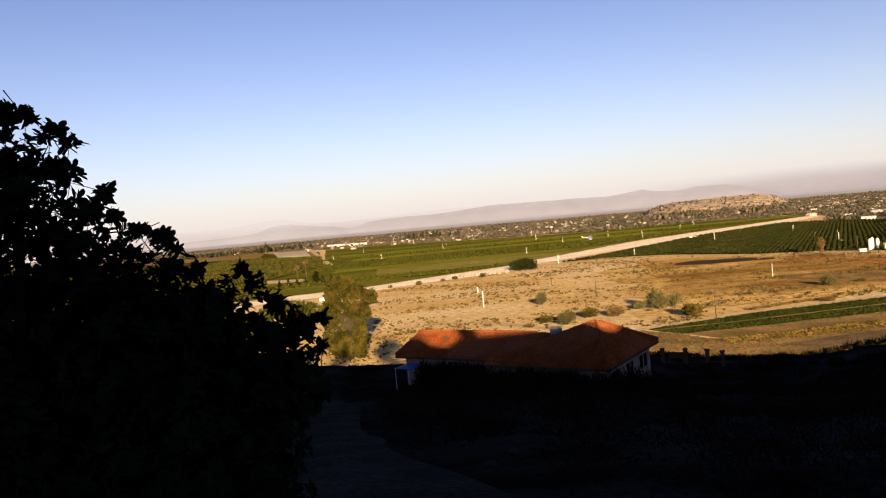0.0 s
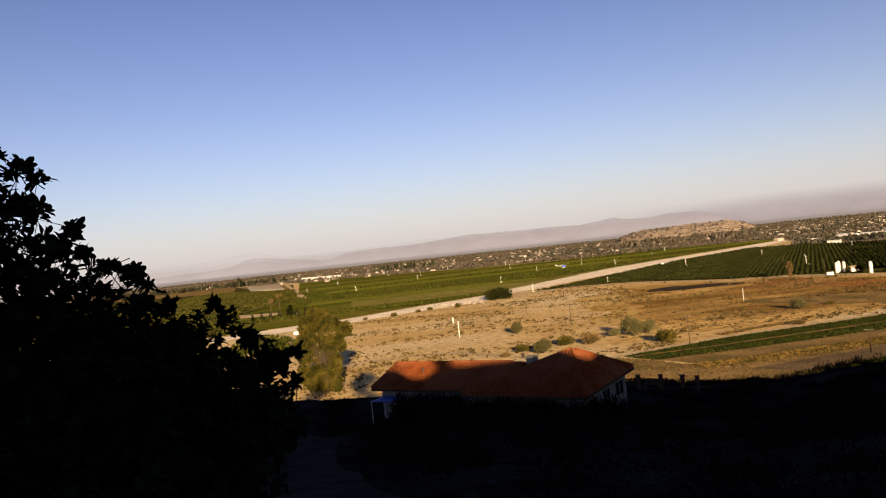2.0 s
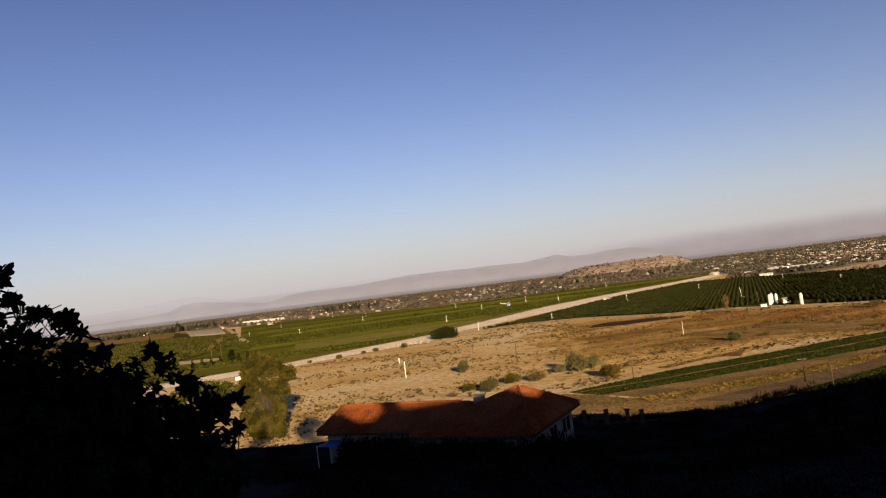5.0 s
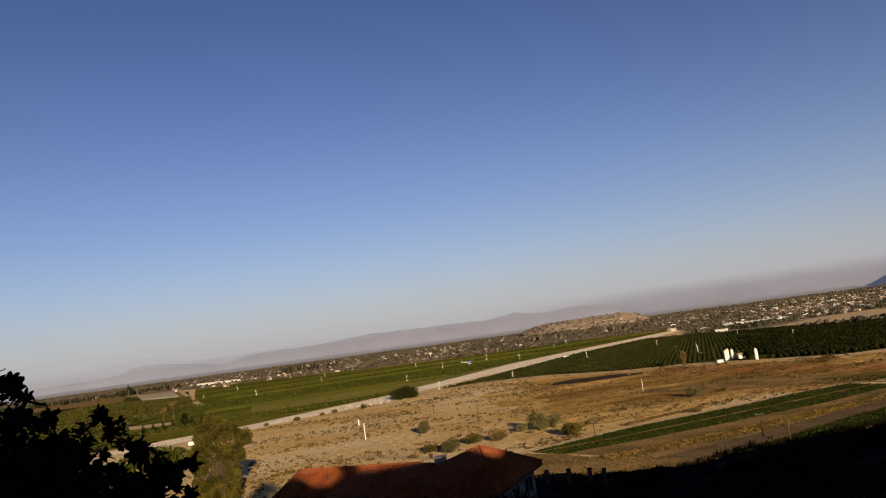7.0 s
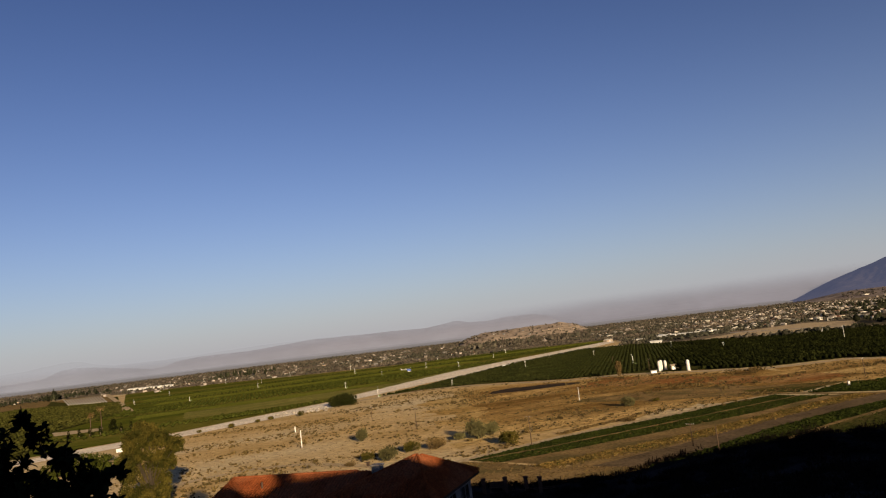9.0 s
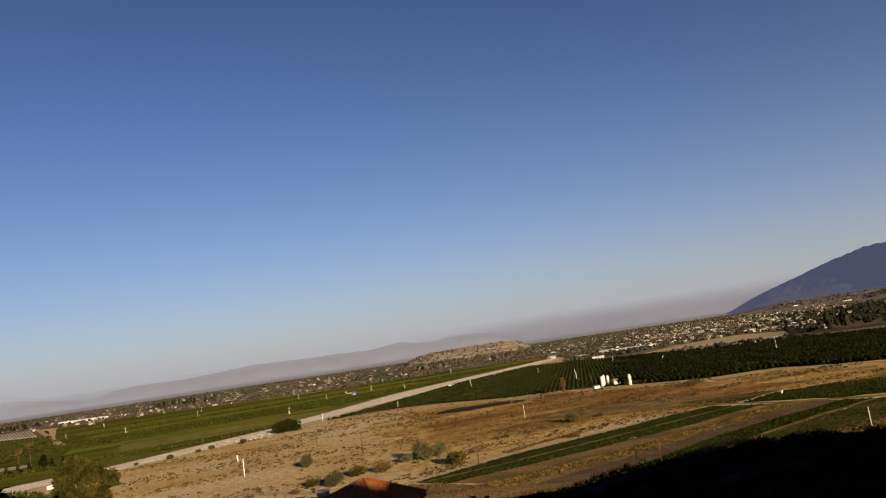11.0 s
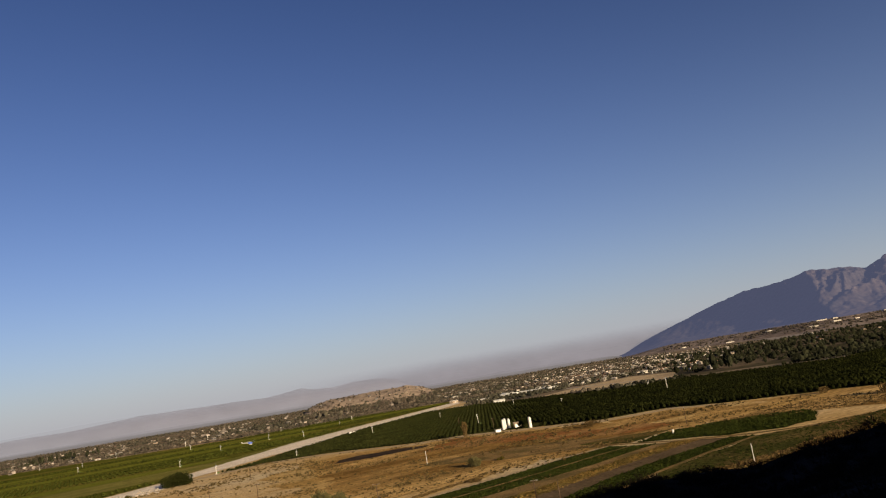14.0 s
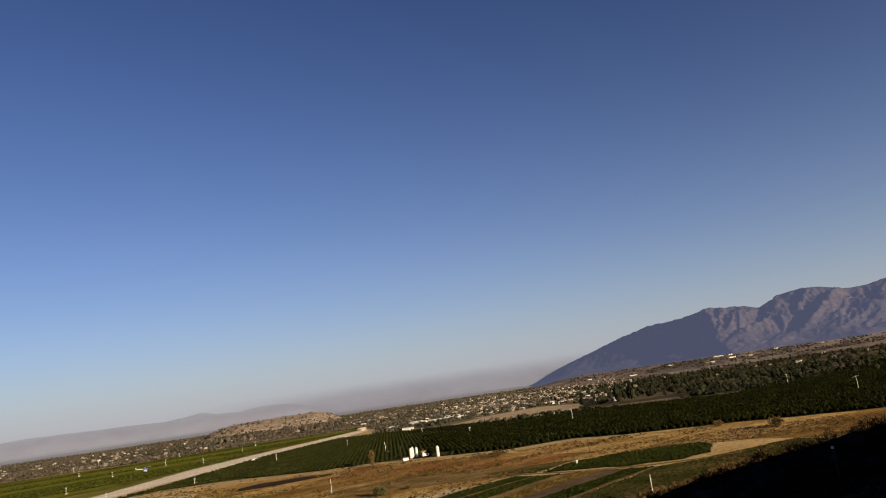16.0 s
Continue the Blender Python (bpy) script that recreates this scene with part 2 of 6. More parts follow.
WALLS = [material("house_wall_" + k, c, tuple(v * 0.85 for v in c), 0.3) for k, c in
         (("white", (0.40, 0.37, 0.32)), ("cream", (0.28, 0.22, 0.16)), ("grey", (0.20, 0.185, 0.17)))]
ROOFS = [material("house_roof_" + k, c, tuple(v * 0.8 for v in c), 0.5) for k, c in
         (("grey", (0.11, 0.10, 0.095)), ("red", (0.14, 0.075, 0.05)), ("pale", (0.22, 0.20, 0.17)))]

# ---- building helpers ----


class Geo:
    """Collects vertices and faces of one mesh."""

    def __init__(self):
        self.v, self.f = [], []

    def add(self, verts, faces, m=None):
        k = len(self.v)
        self.v += [tuple(m @ Vector(p)) for p in verts] if m else [tuple(p) for p in verts]
        self.f += [tuple(i + k for i in f) for f in faces]
        return self

    def box(self, x0, y0, z0, x1, y1, z1, m=None):
        p = [(x, y, z) for z in (z0, z1) for x, y in ((x0, y0), (x1, y0), (x1, y1), (x0, y1))]
        return self.add(p, [(3, 2, 1, 0), (4, 5, 6, 7), (0, 1, 5, 4), (1, 2, 6, 5), (2, 3, 7, 6), (3, 0, 4, 7)], m)

    def tube(self, path, radii, sides=8, cap=True):
        """A round limb along a path of points with a radius at each."""
        k = len(self.v)
        path = [Vector(p) for p in path]
        for i, (p, r) in enumerate(zip(path, radii)):
            d = (path[min(i + 1, len(path) - 1)] - path[max(i - 1, 0)]).normalized()
            a = d.orthogonal().normalized() if abs(d.z) < 0.95 else Vector((1, 0, 0)) - d * d.x
            a.normalize()
            b = d.cross(a)
            for s in range(sides):
                w = 2 * math.pi * s / sides
                self.v.append(tuple(p + (a * math.cos(w) + b * math.sin(w)) * r))
        for i in range(len(path) - 1):
            for s in range(sides):
                t = (s + 1) % sides
                self.f.append((k + i * sides + s, k + i * sides + t, k + (i + 1) * sides + t, k + (i + 1) * sides + s))
        if cap:
            self.f.append(tuple(k + s for s in reversed(range(sides))))
            self.f.append(tuple(k + (len(path) - 1) * sides + s for s in range(sides)))
        return self

    def lathe(self, profile, sides=16, m=None):
        """A body turned round z from (radius, height) pairs."""
        verts, faces = [], []
        for r, z in profile:
            verts += [(r * math.cos(2 * math.pi * s / sides), r * math.sin(2 * math.pi * s / sides), z) for s in range(sides)]
        for i in range(len(profile) - 1):
            faces += [(i * sides + s, i * sides + (s + 1) % sides, (i + 1) * sides + (s + 1) % sides, (i + 1) * sides + s) for s in range(sides)]
        faces += [tuple(reversed(range(sides))), tuple((len(profile) - 1) * sides + s for s in range(sides))]
        return self.add(verts, faces, m)

    def mesh(self, name, mat, smooth=False):
        me = bpy.data.meshes.new(name)
        me.from_pydata(self.v, [], self.f)
        me.materials.append(mat)
        if smooth:
            me.polygons.foreach_set("use_smooth", [True] * len(me.polygons))
        me.update()
        return me


def part(name, geo, mat, parent=None, label="", smooth=False, bevel=0.0):
    ob = new(name, geo.mesh(name, mat, smooth) if isinstance(geo, Geo) else geo)
    if bevel:
        mod = ob.modifiers.new("bevel", "BEVEL")
        mod.width, mod.segments = bevel, 2
    if parent:
        ob.parent = parent
    return tagged(ob, label) if label else ob


def empty(name, x, y, z, rz=0.0):
    ob = new(name)
    ob.matrix_world = pose(x, y, z, 0, 0, rz)
    return ob


def at_angle(az, dist, z=0.0):
    a = radians(az)
    return (dist * math.sin(a), dist * math.cos(a), z)


rng = random.Random(7)


def fbm(x, y, s, seed=0.0, octaves=4):
    return noise.fractal((x / s, y / s, seed), 1.0, 2.0, octaves)


# ---- ground: one sheet from the hillside to the horizon ----
DEPRESSION = [(-180, 9.0), (-60, 9.0), (-30, 9.6), (-10, 10.2), (0, 11.0), (15, 11.3), (20, 11.6), (25, 11.7), (30, 10.8), (35, 10.1),
              (40, 9.55), (45, 9.4), (48, 9.25), (51, 8.55), (54, 7.85), (57, 7.25), (63, 6.0), (75, 4.5), (90, 3.5), (180, 3.5)]
BROW = 90.0
TRACK = [(1.5, 3.0), (-0.4, 8.5), (-2.6, 15.0), (-4.6, 24.0), (-6.6, 40.0), (-10.5, 58.0), (-16.0, 76.0)]


def smooth01(t):
    t = min(1.0, max(0.0, t))
    return t * t * (3 - 2 * t)


def track_distance(x, y):
    best = 1e9
    for (ax, ay), (bx, by) in zip(TRACK, TRACK[1:]):
        dx, dy = bx - ax, by - ay
        t = min(1.0, max(0.0, ((x - ax) * dx + (y - ay) * dy) / (dx * dx + dy * dy)))
        best = min(best, math.hypot(x - ax - t * dx, y - ay - t * dy))
    return best


AZS, DEPS = [a for a, _ in DEPRESSION], [radians(d) for _, d in DEPRESSION]


def height(x, y, rough=True):
    """The ground's height: slope in front of the eye, brow, plain, and the ridge behind."""
    r = math.hypot(x, y)
    if r > 700:
        return 0.0
    az = math.degrees(math.atan2(x, y))
    fall = math.tan(float(np.interp(az, AZS, DEPS)))
    near = 40.0 - min(r, BROW) * fall - (1.6 + 0.022 * r) * (1 - smooth01((r - 68) / 22))
    z = near if r <= BROW else near - (r - BROW) * 0.3 - 0.2 * max(0.0, r - BROW - 10)
    # ridge behind
    v, u = -0.087 * x + 0.996 * y, 0.996 * x + 0.087 * y
    if v < 0:
        top = (float(np.interp(u, [2, 3.5, 4.7, 6, 7.2, 9, 10, 15, 17, 18.5, 19.2, 20.5, 21.5, 22.5, 24, 30, 36, 65, 100, 140, 175], [49.3, 49.2, 48.0, 47.8, 48.4, 48.5, 48.25, 48.25, 48.5, 48.4, 47.6, 47.2, 47.3, 48.1, 48.5, 47.4, 46.5, 43.1, 40.2, 39.5, 36.8])) + 0.01 * (v + 22)) * (1 - smooth01((abs(u) - 150) / 250)) * (1 - smooth01((-v - 150) / 350))
        z = max(z, 0.0) + (top - max(z, 0.0)) * smooth01(-v / 22.0)
    if rough and z > 1.0 and r > 3:
        k = smooth01((z - 1) / 6) * min(1.0, r / 14)
        d = track_distance(x, y) if r < 100 else 9.0
        k *= smooth01((d - 1.2) / 2.5)
        z += k * (0.55 * fbm(x, y, 9.0) + 0.2 * fbm(x, y, 2.2, 3.0)) * (0.6 if v > 0 else 0.35)
    return max(z, 0.0)


g = Geo()
rings = [0.6]
while rings[-1] < 4950:
    rings.append(rings[-1] * (1.035 if rings[-1] < 230 else 1.12))
spokes = 600
g.v.append((0, 0, height(0, 0, False)))
for r in rings:
    for s in range(spokes):
        x, y, _ = at_angle(360.0 * s / spokes, r)
        g.v.append((x, y, height(x, y)))
g.f += [(0, 1 + (s + 1) % spokes, 1 + s) for s in range(spokes)]
for i in range(len(rings) - 1):
    for s in range(spokes):
        t = (s + 1) % spokes
        g.f.append((1 + i * spokes + s, 1 + i * spokes + t, 1 + (i + 1) * spokes + t, 1 + (i + 1) * spokes + s))
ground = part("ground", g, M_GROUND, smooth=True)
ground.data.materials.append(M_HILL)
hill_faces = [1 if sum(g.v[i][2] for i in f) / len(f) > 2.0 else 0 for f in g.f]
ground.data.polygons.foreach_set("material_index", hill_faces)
tagged(ground, "dry tan valley plain with a hillside slope darkened for shade", "ground", kind="structure")
for p in ground.data.polygons:
    if p.normal.z < 0:
        ground.data.flip_normals()
    break


def patch(name, outline, mat, z, label, category, cell=0.0, wobble=0.0):
    """A flat piece of land laid over the plain, its border uneven."""
    bm = bmesh.new()
    pts = []
    n = len(outline)
    for i in range(n):
        (ax, ay), (bx, by) = outline[i], outline[(i + 1) % n]
        k = max(1, int(math.hypot(bx - ax, by - ay) / 6))
        for j in range(k):
            t = j / k
            x, y = ax + (bx - ax) * t, ay + (by - ay) * t
            pts.append((x + wobble * fbm(x, y, 14, 1.0), y + wobble * fbm(x, y, 14, 9.0)))
    vs, _, fs, *_ = geometry.delaunay_2d_cdt([Vector(p) for p in pts], [], [list(range(len(pts)))], 1, 1e-4)
    corner = [bm.verts.new((p.x, p.y, z)) for p in vs]
    for f in fs:
        bm.faces.new([corner[i] for i in f])
    for f in bm.faces:
        f.normal_update()
        if f.normal.z < 0:
            f.normal_flip()
    me = bpy.data.meshes.new(name)
    bm.to_mesh(me)
    bm.free()
    me.materials.append(mat)
    return tagged(new(name, me), label, category, kind="structure")


def inside(x, y, poly):
    hit = False
    for (ax, ay), (bx, by) in zip(poly, poly[1:] + poly[:1]):
        if (ay > y) != (by > y) and x < (bx - ax) * (y - ay) / (by - ay) + ax:
            hit = not hit
    return hit


WASH = [(-190, 405), (-116, 435), (-75, 451), (-46, 465), (-4, 495), (48, 527), (70, 574), (179, 686), (263, 762), (374, 862), (533, 1033),
        (567, 1113), (433, 996), (306, 889), (205, 796), (78, 628), (54, 585), (-4, 540), (-49, 501), (-85, 485), (-123, 462), (-200, 428)]
ORCHARD = [(92, 572), (124, 582), (167, 555), (208, 488), (242, 466), (269, 413), (290, 375), (330, 362), (340, 321), (373, 271), (404, 201), (560, 150),
           (1150, 370), (1060, 510), (818, 468), (606, 435), (580, 514), (556, 598), (526, 655), (480, 760), (478, 870), (430, 930), (284, 800), (172, 664), (114, 594)]
GREENS = [(-130, 470), (-85, 490), (-49, 505), (-4, 545), (54, 591), (78, 634), (205, 803), (306, 896), (433, 1003), (580, 1130), (590, 1203), (436, 1251), (234, 1272),
          (46, 1427), (-142, 1618), (-259, 1620), (-141, 856), (-166, 645)]
LEFTS = [(-170, 470), (-130, 470), (-165, 645), (-140, 855), (-260, 1540), (-495, 1900), (-900, 2100), (-900, 900)]
TOWN = [(-2600, 1500), (-500, 2000), (-259, 1640), (-142, 1625), (46, 1440), (234, 1290), (590, 1215), (560, 1060), (470, 900), (470, 760), (500, 600), (560, 405), (1000, 470), (2600, 800),
        (4000, 1800), (3500, 3400), (1500, 4500), (-1500, 4600), (-3500, 3000)]
patch("town_ground", TOWN, M_TOWN_SOIL, 0.05, "brown-grey town land with yards and streets", "ground", wobble=6)
patch("east_gardens", [at_angle(a, d)[:2] for a, d in ((42.8, 860), (50, 850), (58, 800), (66, 900), (76, 1000), (76, 2300), (60, 2350), (50, 2250), (44.5, 1500))], M_GARDEN, 0.075, "dark garden land between the eastern trees", "ground", wobble=12)
patch("green_field", GREENS, M_CROP_B, 0.07, "broad green crop fields across the valley", "field")
patch("grove_field", LEFTS, M_GROVE_SOIL, 0.06, "olive green grove land beside the dirt road", "field")
patch("orchard_ground", ORCHARD, M_GROVE_SOIL, 0.06, "dark soil floor of the citrus orchard", "field", wobble=3)
patch("stubble_strip", [(-60, 617), (9, 610), (120, 665), (330, 900), (330, 930), (132, 735), (11, 712), (-64, 715)], M_STUBBLE, 0.1, "yellowish stubble strip between green fields", "field", wobble=4)
M_LIME = material("lime_crop", (0.155, 0.155, 0.022), (0.115, 0.122, 0.016), 0.03, fine=0.4)
for lo, hi, x0, x1, rise in ((700, 752, -110, 130, 0.10), (930, 985, -120, 300, 0.12), (1062, 1090, -150, 380, 0.05), (1112, 1165, -160, 560, 0.02)):
    patch("lime_strip", [(x0, lo), ((x0 + x1) / 2, lo + rise * (x1 - x0) / 2), (x1, lo + rise * (x1 - x0)), (x1, hi + rise * (x1 - x0)), ((x0 + x1) / 2, hi + rise * (x1 - x0) / 2), (x0, hi)], M_LIME, 0.1,
          "lighter lime green crop strip", "field", wobble=4)
patch("wash", WASH, M_SAND, 0.14, "pale sandy dry wash running across the valley", "wash", wobble=2.5)
patch("far_road", [(-348, 1885), (-336, 1875), (-126, 845), (-134, 850)], M_PALE, 0.15, "straight pale dirt road between groves", "road")
patch("pond", [(141, 455), (160, 443), (198, 439), (203, 448), (194, 461), (164, 478), (148, 470)], M_MUD, 0.12, "dark muddy basin in the dry field", "pond", wobble=2)
# strips under the hillside, from the dry field towards the slope: lane, green, mottled green, weeds, road, green, lane
LINES = [[(62, 235), (102, 250), (152, 259), (178, 265), (206, 268)], [(63, 232), (102, 246), (152, 255), (178, 262), (205, 265)], [(64, 230), (95, 233), (157, 244), (184, 250), (207, 254)],
         [(70, 219), (95, 221), (133, 226), (166, 231), (199, 240), (212, 243)], [(74, 206), (105, 209), (129, 213), (160, 222), (188, 230), (216, 237)], [(76, 199), (105, 202), (129, 206), (160, 215), (188, 223), (220, 231)],
         [(86, 191), (120, 200), (148, 209), (174, 217), (222, 228)], [(96, 179), (119, 187), (148, 199), (174, 207), (226, 217)], [(110, 172), (140, 182), (166, 192), (197, 201), (230, 208)], [(112, 170), (141, 180), (167, 190), (198, 199), (231, 206)]]


def between(i, j):
    return LINES[i] + LINES[j][::-1]


patch("field_lane", [(30, 222)] + between(0, 1) + [(30, 218)], M_PALE, 0.13, "pale dirt lane beside the green strip", "road", wobble=0.5)
patch("alfalfa_strip", between(1, 2), M_CROP, 0.12, "dark green strip of alfalfa", "field", wobble=0.8)
patch("mottled_strip", between(2, 3), M_CROP, 0.11, "patchy green strip with dry weeds", "field", wobble=1.2)
patch("furrow_line", LINES[2] + [(x, y - 1.7) for x, y in LINES[2][::-1]], M_FALLOW, 0.15, "thin tan furrow between the green strips", "field", wobble=0.9)
patch("fallow_strip", between(3, 6), M_FALLOW, 0.1, "brown fallow strip with dry weeds", "field", wobble=0.8)
patch("weed_strip", between(4, 5), M_OCHRE, 0.13, "ochre strip of dry weeds along the road", "field", wobble=1.6)
patch("farm_road", between(6, 7), M_DIRT, 0.12, "brown dirt farm road along the strips", "road", wobble=0.8)
patch("lower_green_strip", between(7, 8), M_CROP, 0.13, "narrow dark green strip beside the dirt road", "field", wobble=0.8)
patch("plot_lane", between(8, 9), M_FALLOW, 0.14, "thin dirt lane beside the weedy plot", "road", wobble=0.4)
patch("cross_lane", [(203, 276), (212, 254), (216, 238), (226, 222), (233, 211), (247, 199), (262, 190), (264, 193), (250, 201), (236, 213), (229, 224), (219, 240), (215, 256), (206, 277)], M_FALLOW, 0.15,
      "thin brown lane across the ends of the strips", "road", wobble=0.5)
patch("bright_plot", LINES[9] + [(246, 199), (300, 190), (290, 150), (197, 140), (140, 158)], M_WEED, 0.11, "dull green weedy plot under the hillside", "field", wobble=2)
patch("dark_green_plot", [(216, 258), (240, 266), (262, 261), (282, 249), (296, 236), (286, 222), (264, 207), (248, 209), (234, 222), (224, 240)], M_CROP, 0.12, "dark green plot beside the dry field", "field", wobble=3)
patch("weedy_corner", [(207, 290), (233, 287), (249, 270), (238, 268), (215, 261), (209, 272)], M_WEED, 0.1, "weedy olive corner beside the green plot", "field", wobble=2)
patch("dry_town_lot", [(488, 764), (534, 676), (562, 606), (580, 610), (704, 742), (722, 852), (632, 846)], M_PALE, 0.12, "pale dry lot beside the town", "ground", wobble=4)
patch("valley_road", [(548, 1060), (562, 920), (598, 855), (614, 672), (622, 672), (610, 861), (575, 930), (560, 1070)], M_CONCRETE, 0.16, "pale paved road at the orchard's far side", "road")

patch("sand_lane", [(-44, 226), (-34, 270), (-22, 281), (-6, 285), (13, 277), (28, 257), (38, 236), (42, 238), (31, 260), (16, 281), (-4, 290), (-22, 286), (-38, 276), (-50, 226)], M_PALE, 0.11,
      "pale curved wheel track across the sand", "road", wobble=0.6)
patch("orchard_lane", [(70, 560), (124, 580), (165, 550), (206, 482), (240, 460), (266, 408), (288, 368), (330, 356), (337, 318), (333, 314), (324, 349), (280, 362), (260, 402), (235, 453), (202, 474), (162, 540), (124, 570), (72, 550)],
      M_PALE, 0.12, "pale dirt lane along the orchard's edge", "road", wobble=1)
patch("grove_lane", [(-165, 672), (-122, 648), (-117, 618), (-152, 626)], M_PALE, 0.12, "pale bare strip in the grove", "ground", wobble=1)
patch("far_dry_flat", [(1700, 1400), (2000, 1250), (2500, 1200), (2900, 1750), (2900, 2300), (2500, 2700), (2250, 2600), (2150, 1900), (1900, 1600)], M_FLAT, 0.14, "pale dry flats at the mountain's foot", "ground", wobble=20)
patch("far_nursery", [(-422, 1749), (-429, 1920), (-316, 1750), (-221, 1260), (-300, 1400)], M_FALLOW, 0.12, "brown plot with rows of low cover", "field", wobble=2)

patch("tan_stubble", [(70, 262), (150, 266), (230, 268), (335, 262), (340, 315), (322, 350), (280, 362), (256, 404), (232, 455), (200, 474), (140, 520), (96, 450), (84, 340)], M_TAN, 0.035,
      "tan dry stubble around the brown field", "field", wobble=22)
patch("dry_verge", [(228, 268), (326, 264), (337, 312), (373, 268), (404, 198), (420, 120), (300, 120), (298, 150), (302, 215), (264, 255)], M_BROWN, 0.06, "brown weedy ground beside the green plot", "ground", wobble=8)
patch("grass_margin", [(34, 214), (62, 231), (70, 219), (74, 205), (86, 191), (97, 179), (84, 160), (40, 172)], M_FALLOW, 0.08, "dry grassy ground below the garden fence", "ground", wobble=2)
patch("fallow_field", [(-360, 1440), (-485, 2000), (-780, 2090), (-740, 1700)], M_FALLOW, 0.12, "brown fallow field beside the row covers", "field", wobble=5)
patch("brown_stubble", [(96, 268), (150, 268), (230, 270), (322, 268), (326, 310), (316, 345), (274, 358), (252, 400), (228, 450), (198, 468), (160, 500), (118, 440), (104, 340)], M_BROWN, 0.05,
      "red-brown dry stubble field beside the orchard", "field", wobble=16)

M_RUSTWEED = material("rusty_weeds", (0.25, 0.105, 0.034), (0.13, 0.062, 0.022), 0.06, fine=0.5, fine_amount=0.5, bump=0.05, third=(0.30, 0.17, 0.065), third_scale=0.03, stretch=(0.4, 1, 1))
patch("rusty_verge", [(224, 462), (234, 427), (241, 394), (248, 363), (256, 336), (266, 317), (278, 311), (262, 290), (242, 289), (233, 309), (225, 327), (216, 364), (199, 395), (186, 402), (181, 418), (206, 436)], M_RUSTWEED, 0.075,
      "rusty red-brown weeds along the orchard's verge", "field", wobble=7)
patch("bare_swath", [(196, 340), (217, 321), (226, 301), (235, 279), (218, 267), (204, 272), (190, 283), (172, 304), (150, 340), (165, 352)], M_FALLOW, 0.085, "bare grey-brown swath in the stubble", "field", wobble=5)
patch("straw_verge", [(268, 312), (292, 309), (311, 289), (361, 276), (338, 254), (300, 262), (282, 266), (270, 284)], M_TAN, 0.085, "pale straw verge below the orchard", "field", wobble=4)

# track on the hillside
g = Geo()
for (ax, ay), (bx, by) in zip(TRACK, TRACK[1:]):
    for k in range(8):
        t = k / 8
        x, y = ax + (bx - ax) * t, ay + (by - ay) * t
        d = Vector((by - ay, ax - bx, 0)).normalized()
        w = 1.35 + 0.25 * fbm(x, y, 3.0)
        for s in (-1, -0.5, 0, 0.5, 1):
            px, py = x + d.x * s * w, y + d.y * s * w
            g.v.append((px, py, height(px, py) + 0.05 - 0.03 * abs(s)))
for i in range(len(g.v) // 5 - 1):
    g.f += [(i * 5 + j, i * 5 + j + 1, i * 5 + j + 6, i * 5 + j + 5) for j in range(4)]
tagged(part("dirt_track", g, M_PATH, smooth=True), "grey dirt track down the shaded hillside, colour darkened for shade", "path", kind="structure")

# ---- mountains and far hills ----
RIDGE = [(38.5, -0.6), (39.3, -0.47), (40.2, -0.26), (42.5, 0.66), (44.8, 1.38), (47.1, 2.14), (49.3, 2.72), (51.4, 2.88), (52.8, 3.06), (53.5, 3.3), (55.0, 3.14), (55.8, 3.12), (57.2, 2.75), (58.7, 3.36),
         (60.2, 3.62), (61.4, 3.52), (62.7, 3.06), (64.1, 3.1), (65.1, 3.28), (72, 3.8), (80, 4.0), (100, 3.5)]
FAN = 780.0


def ridged(x, y, s, seed):
    return 1 - abs(noise.noise((x / s, y / s, seed))) * 2


def mountain_foot(bend):
    return float(np.interp(bend, [36, 41, 46.5, 50.5, 52.8, 55, 58, 61, 66, 100], [4000, 3900, 3640, 3330, 3150, 3120, 3200, 3100, 3180, 3150]))


def fan_height(az, dist):
    """The alluvial fan that slopes up from the plain to the mountain's foot."""
    q = smooth01((dist - mountain_foot(az) + FAN) / FAN) * 0.7 + 0.3 * min(1.0, max(0.0, (dist - mountain_foot(az) + FAN) / FAN))
    return 27.0 * smooth01((az - 39.5) / 4.5) * q


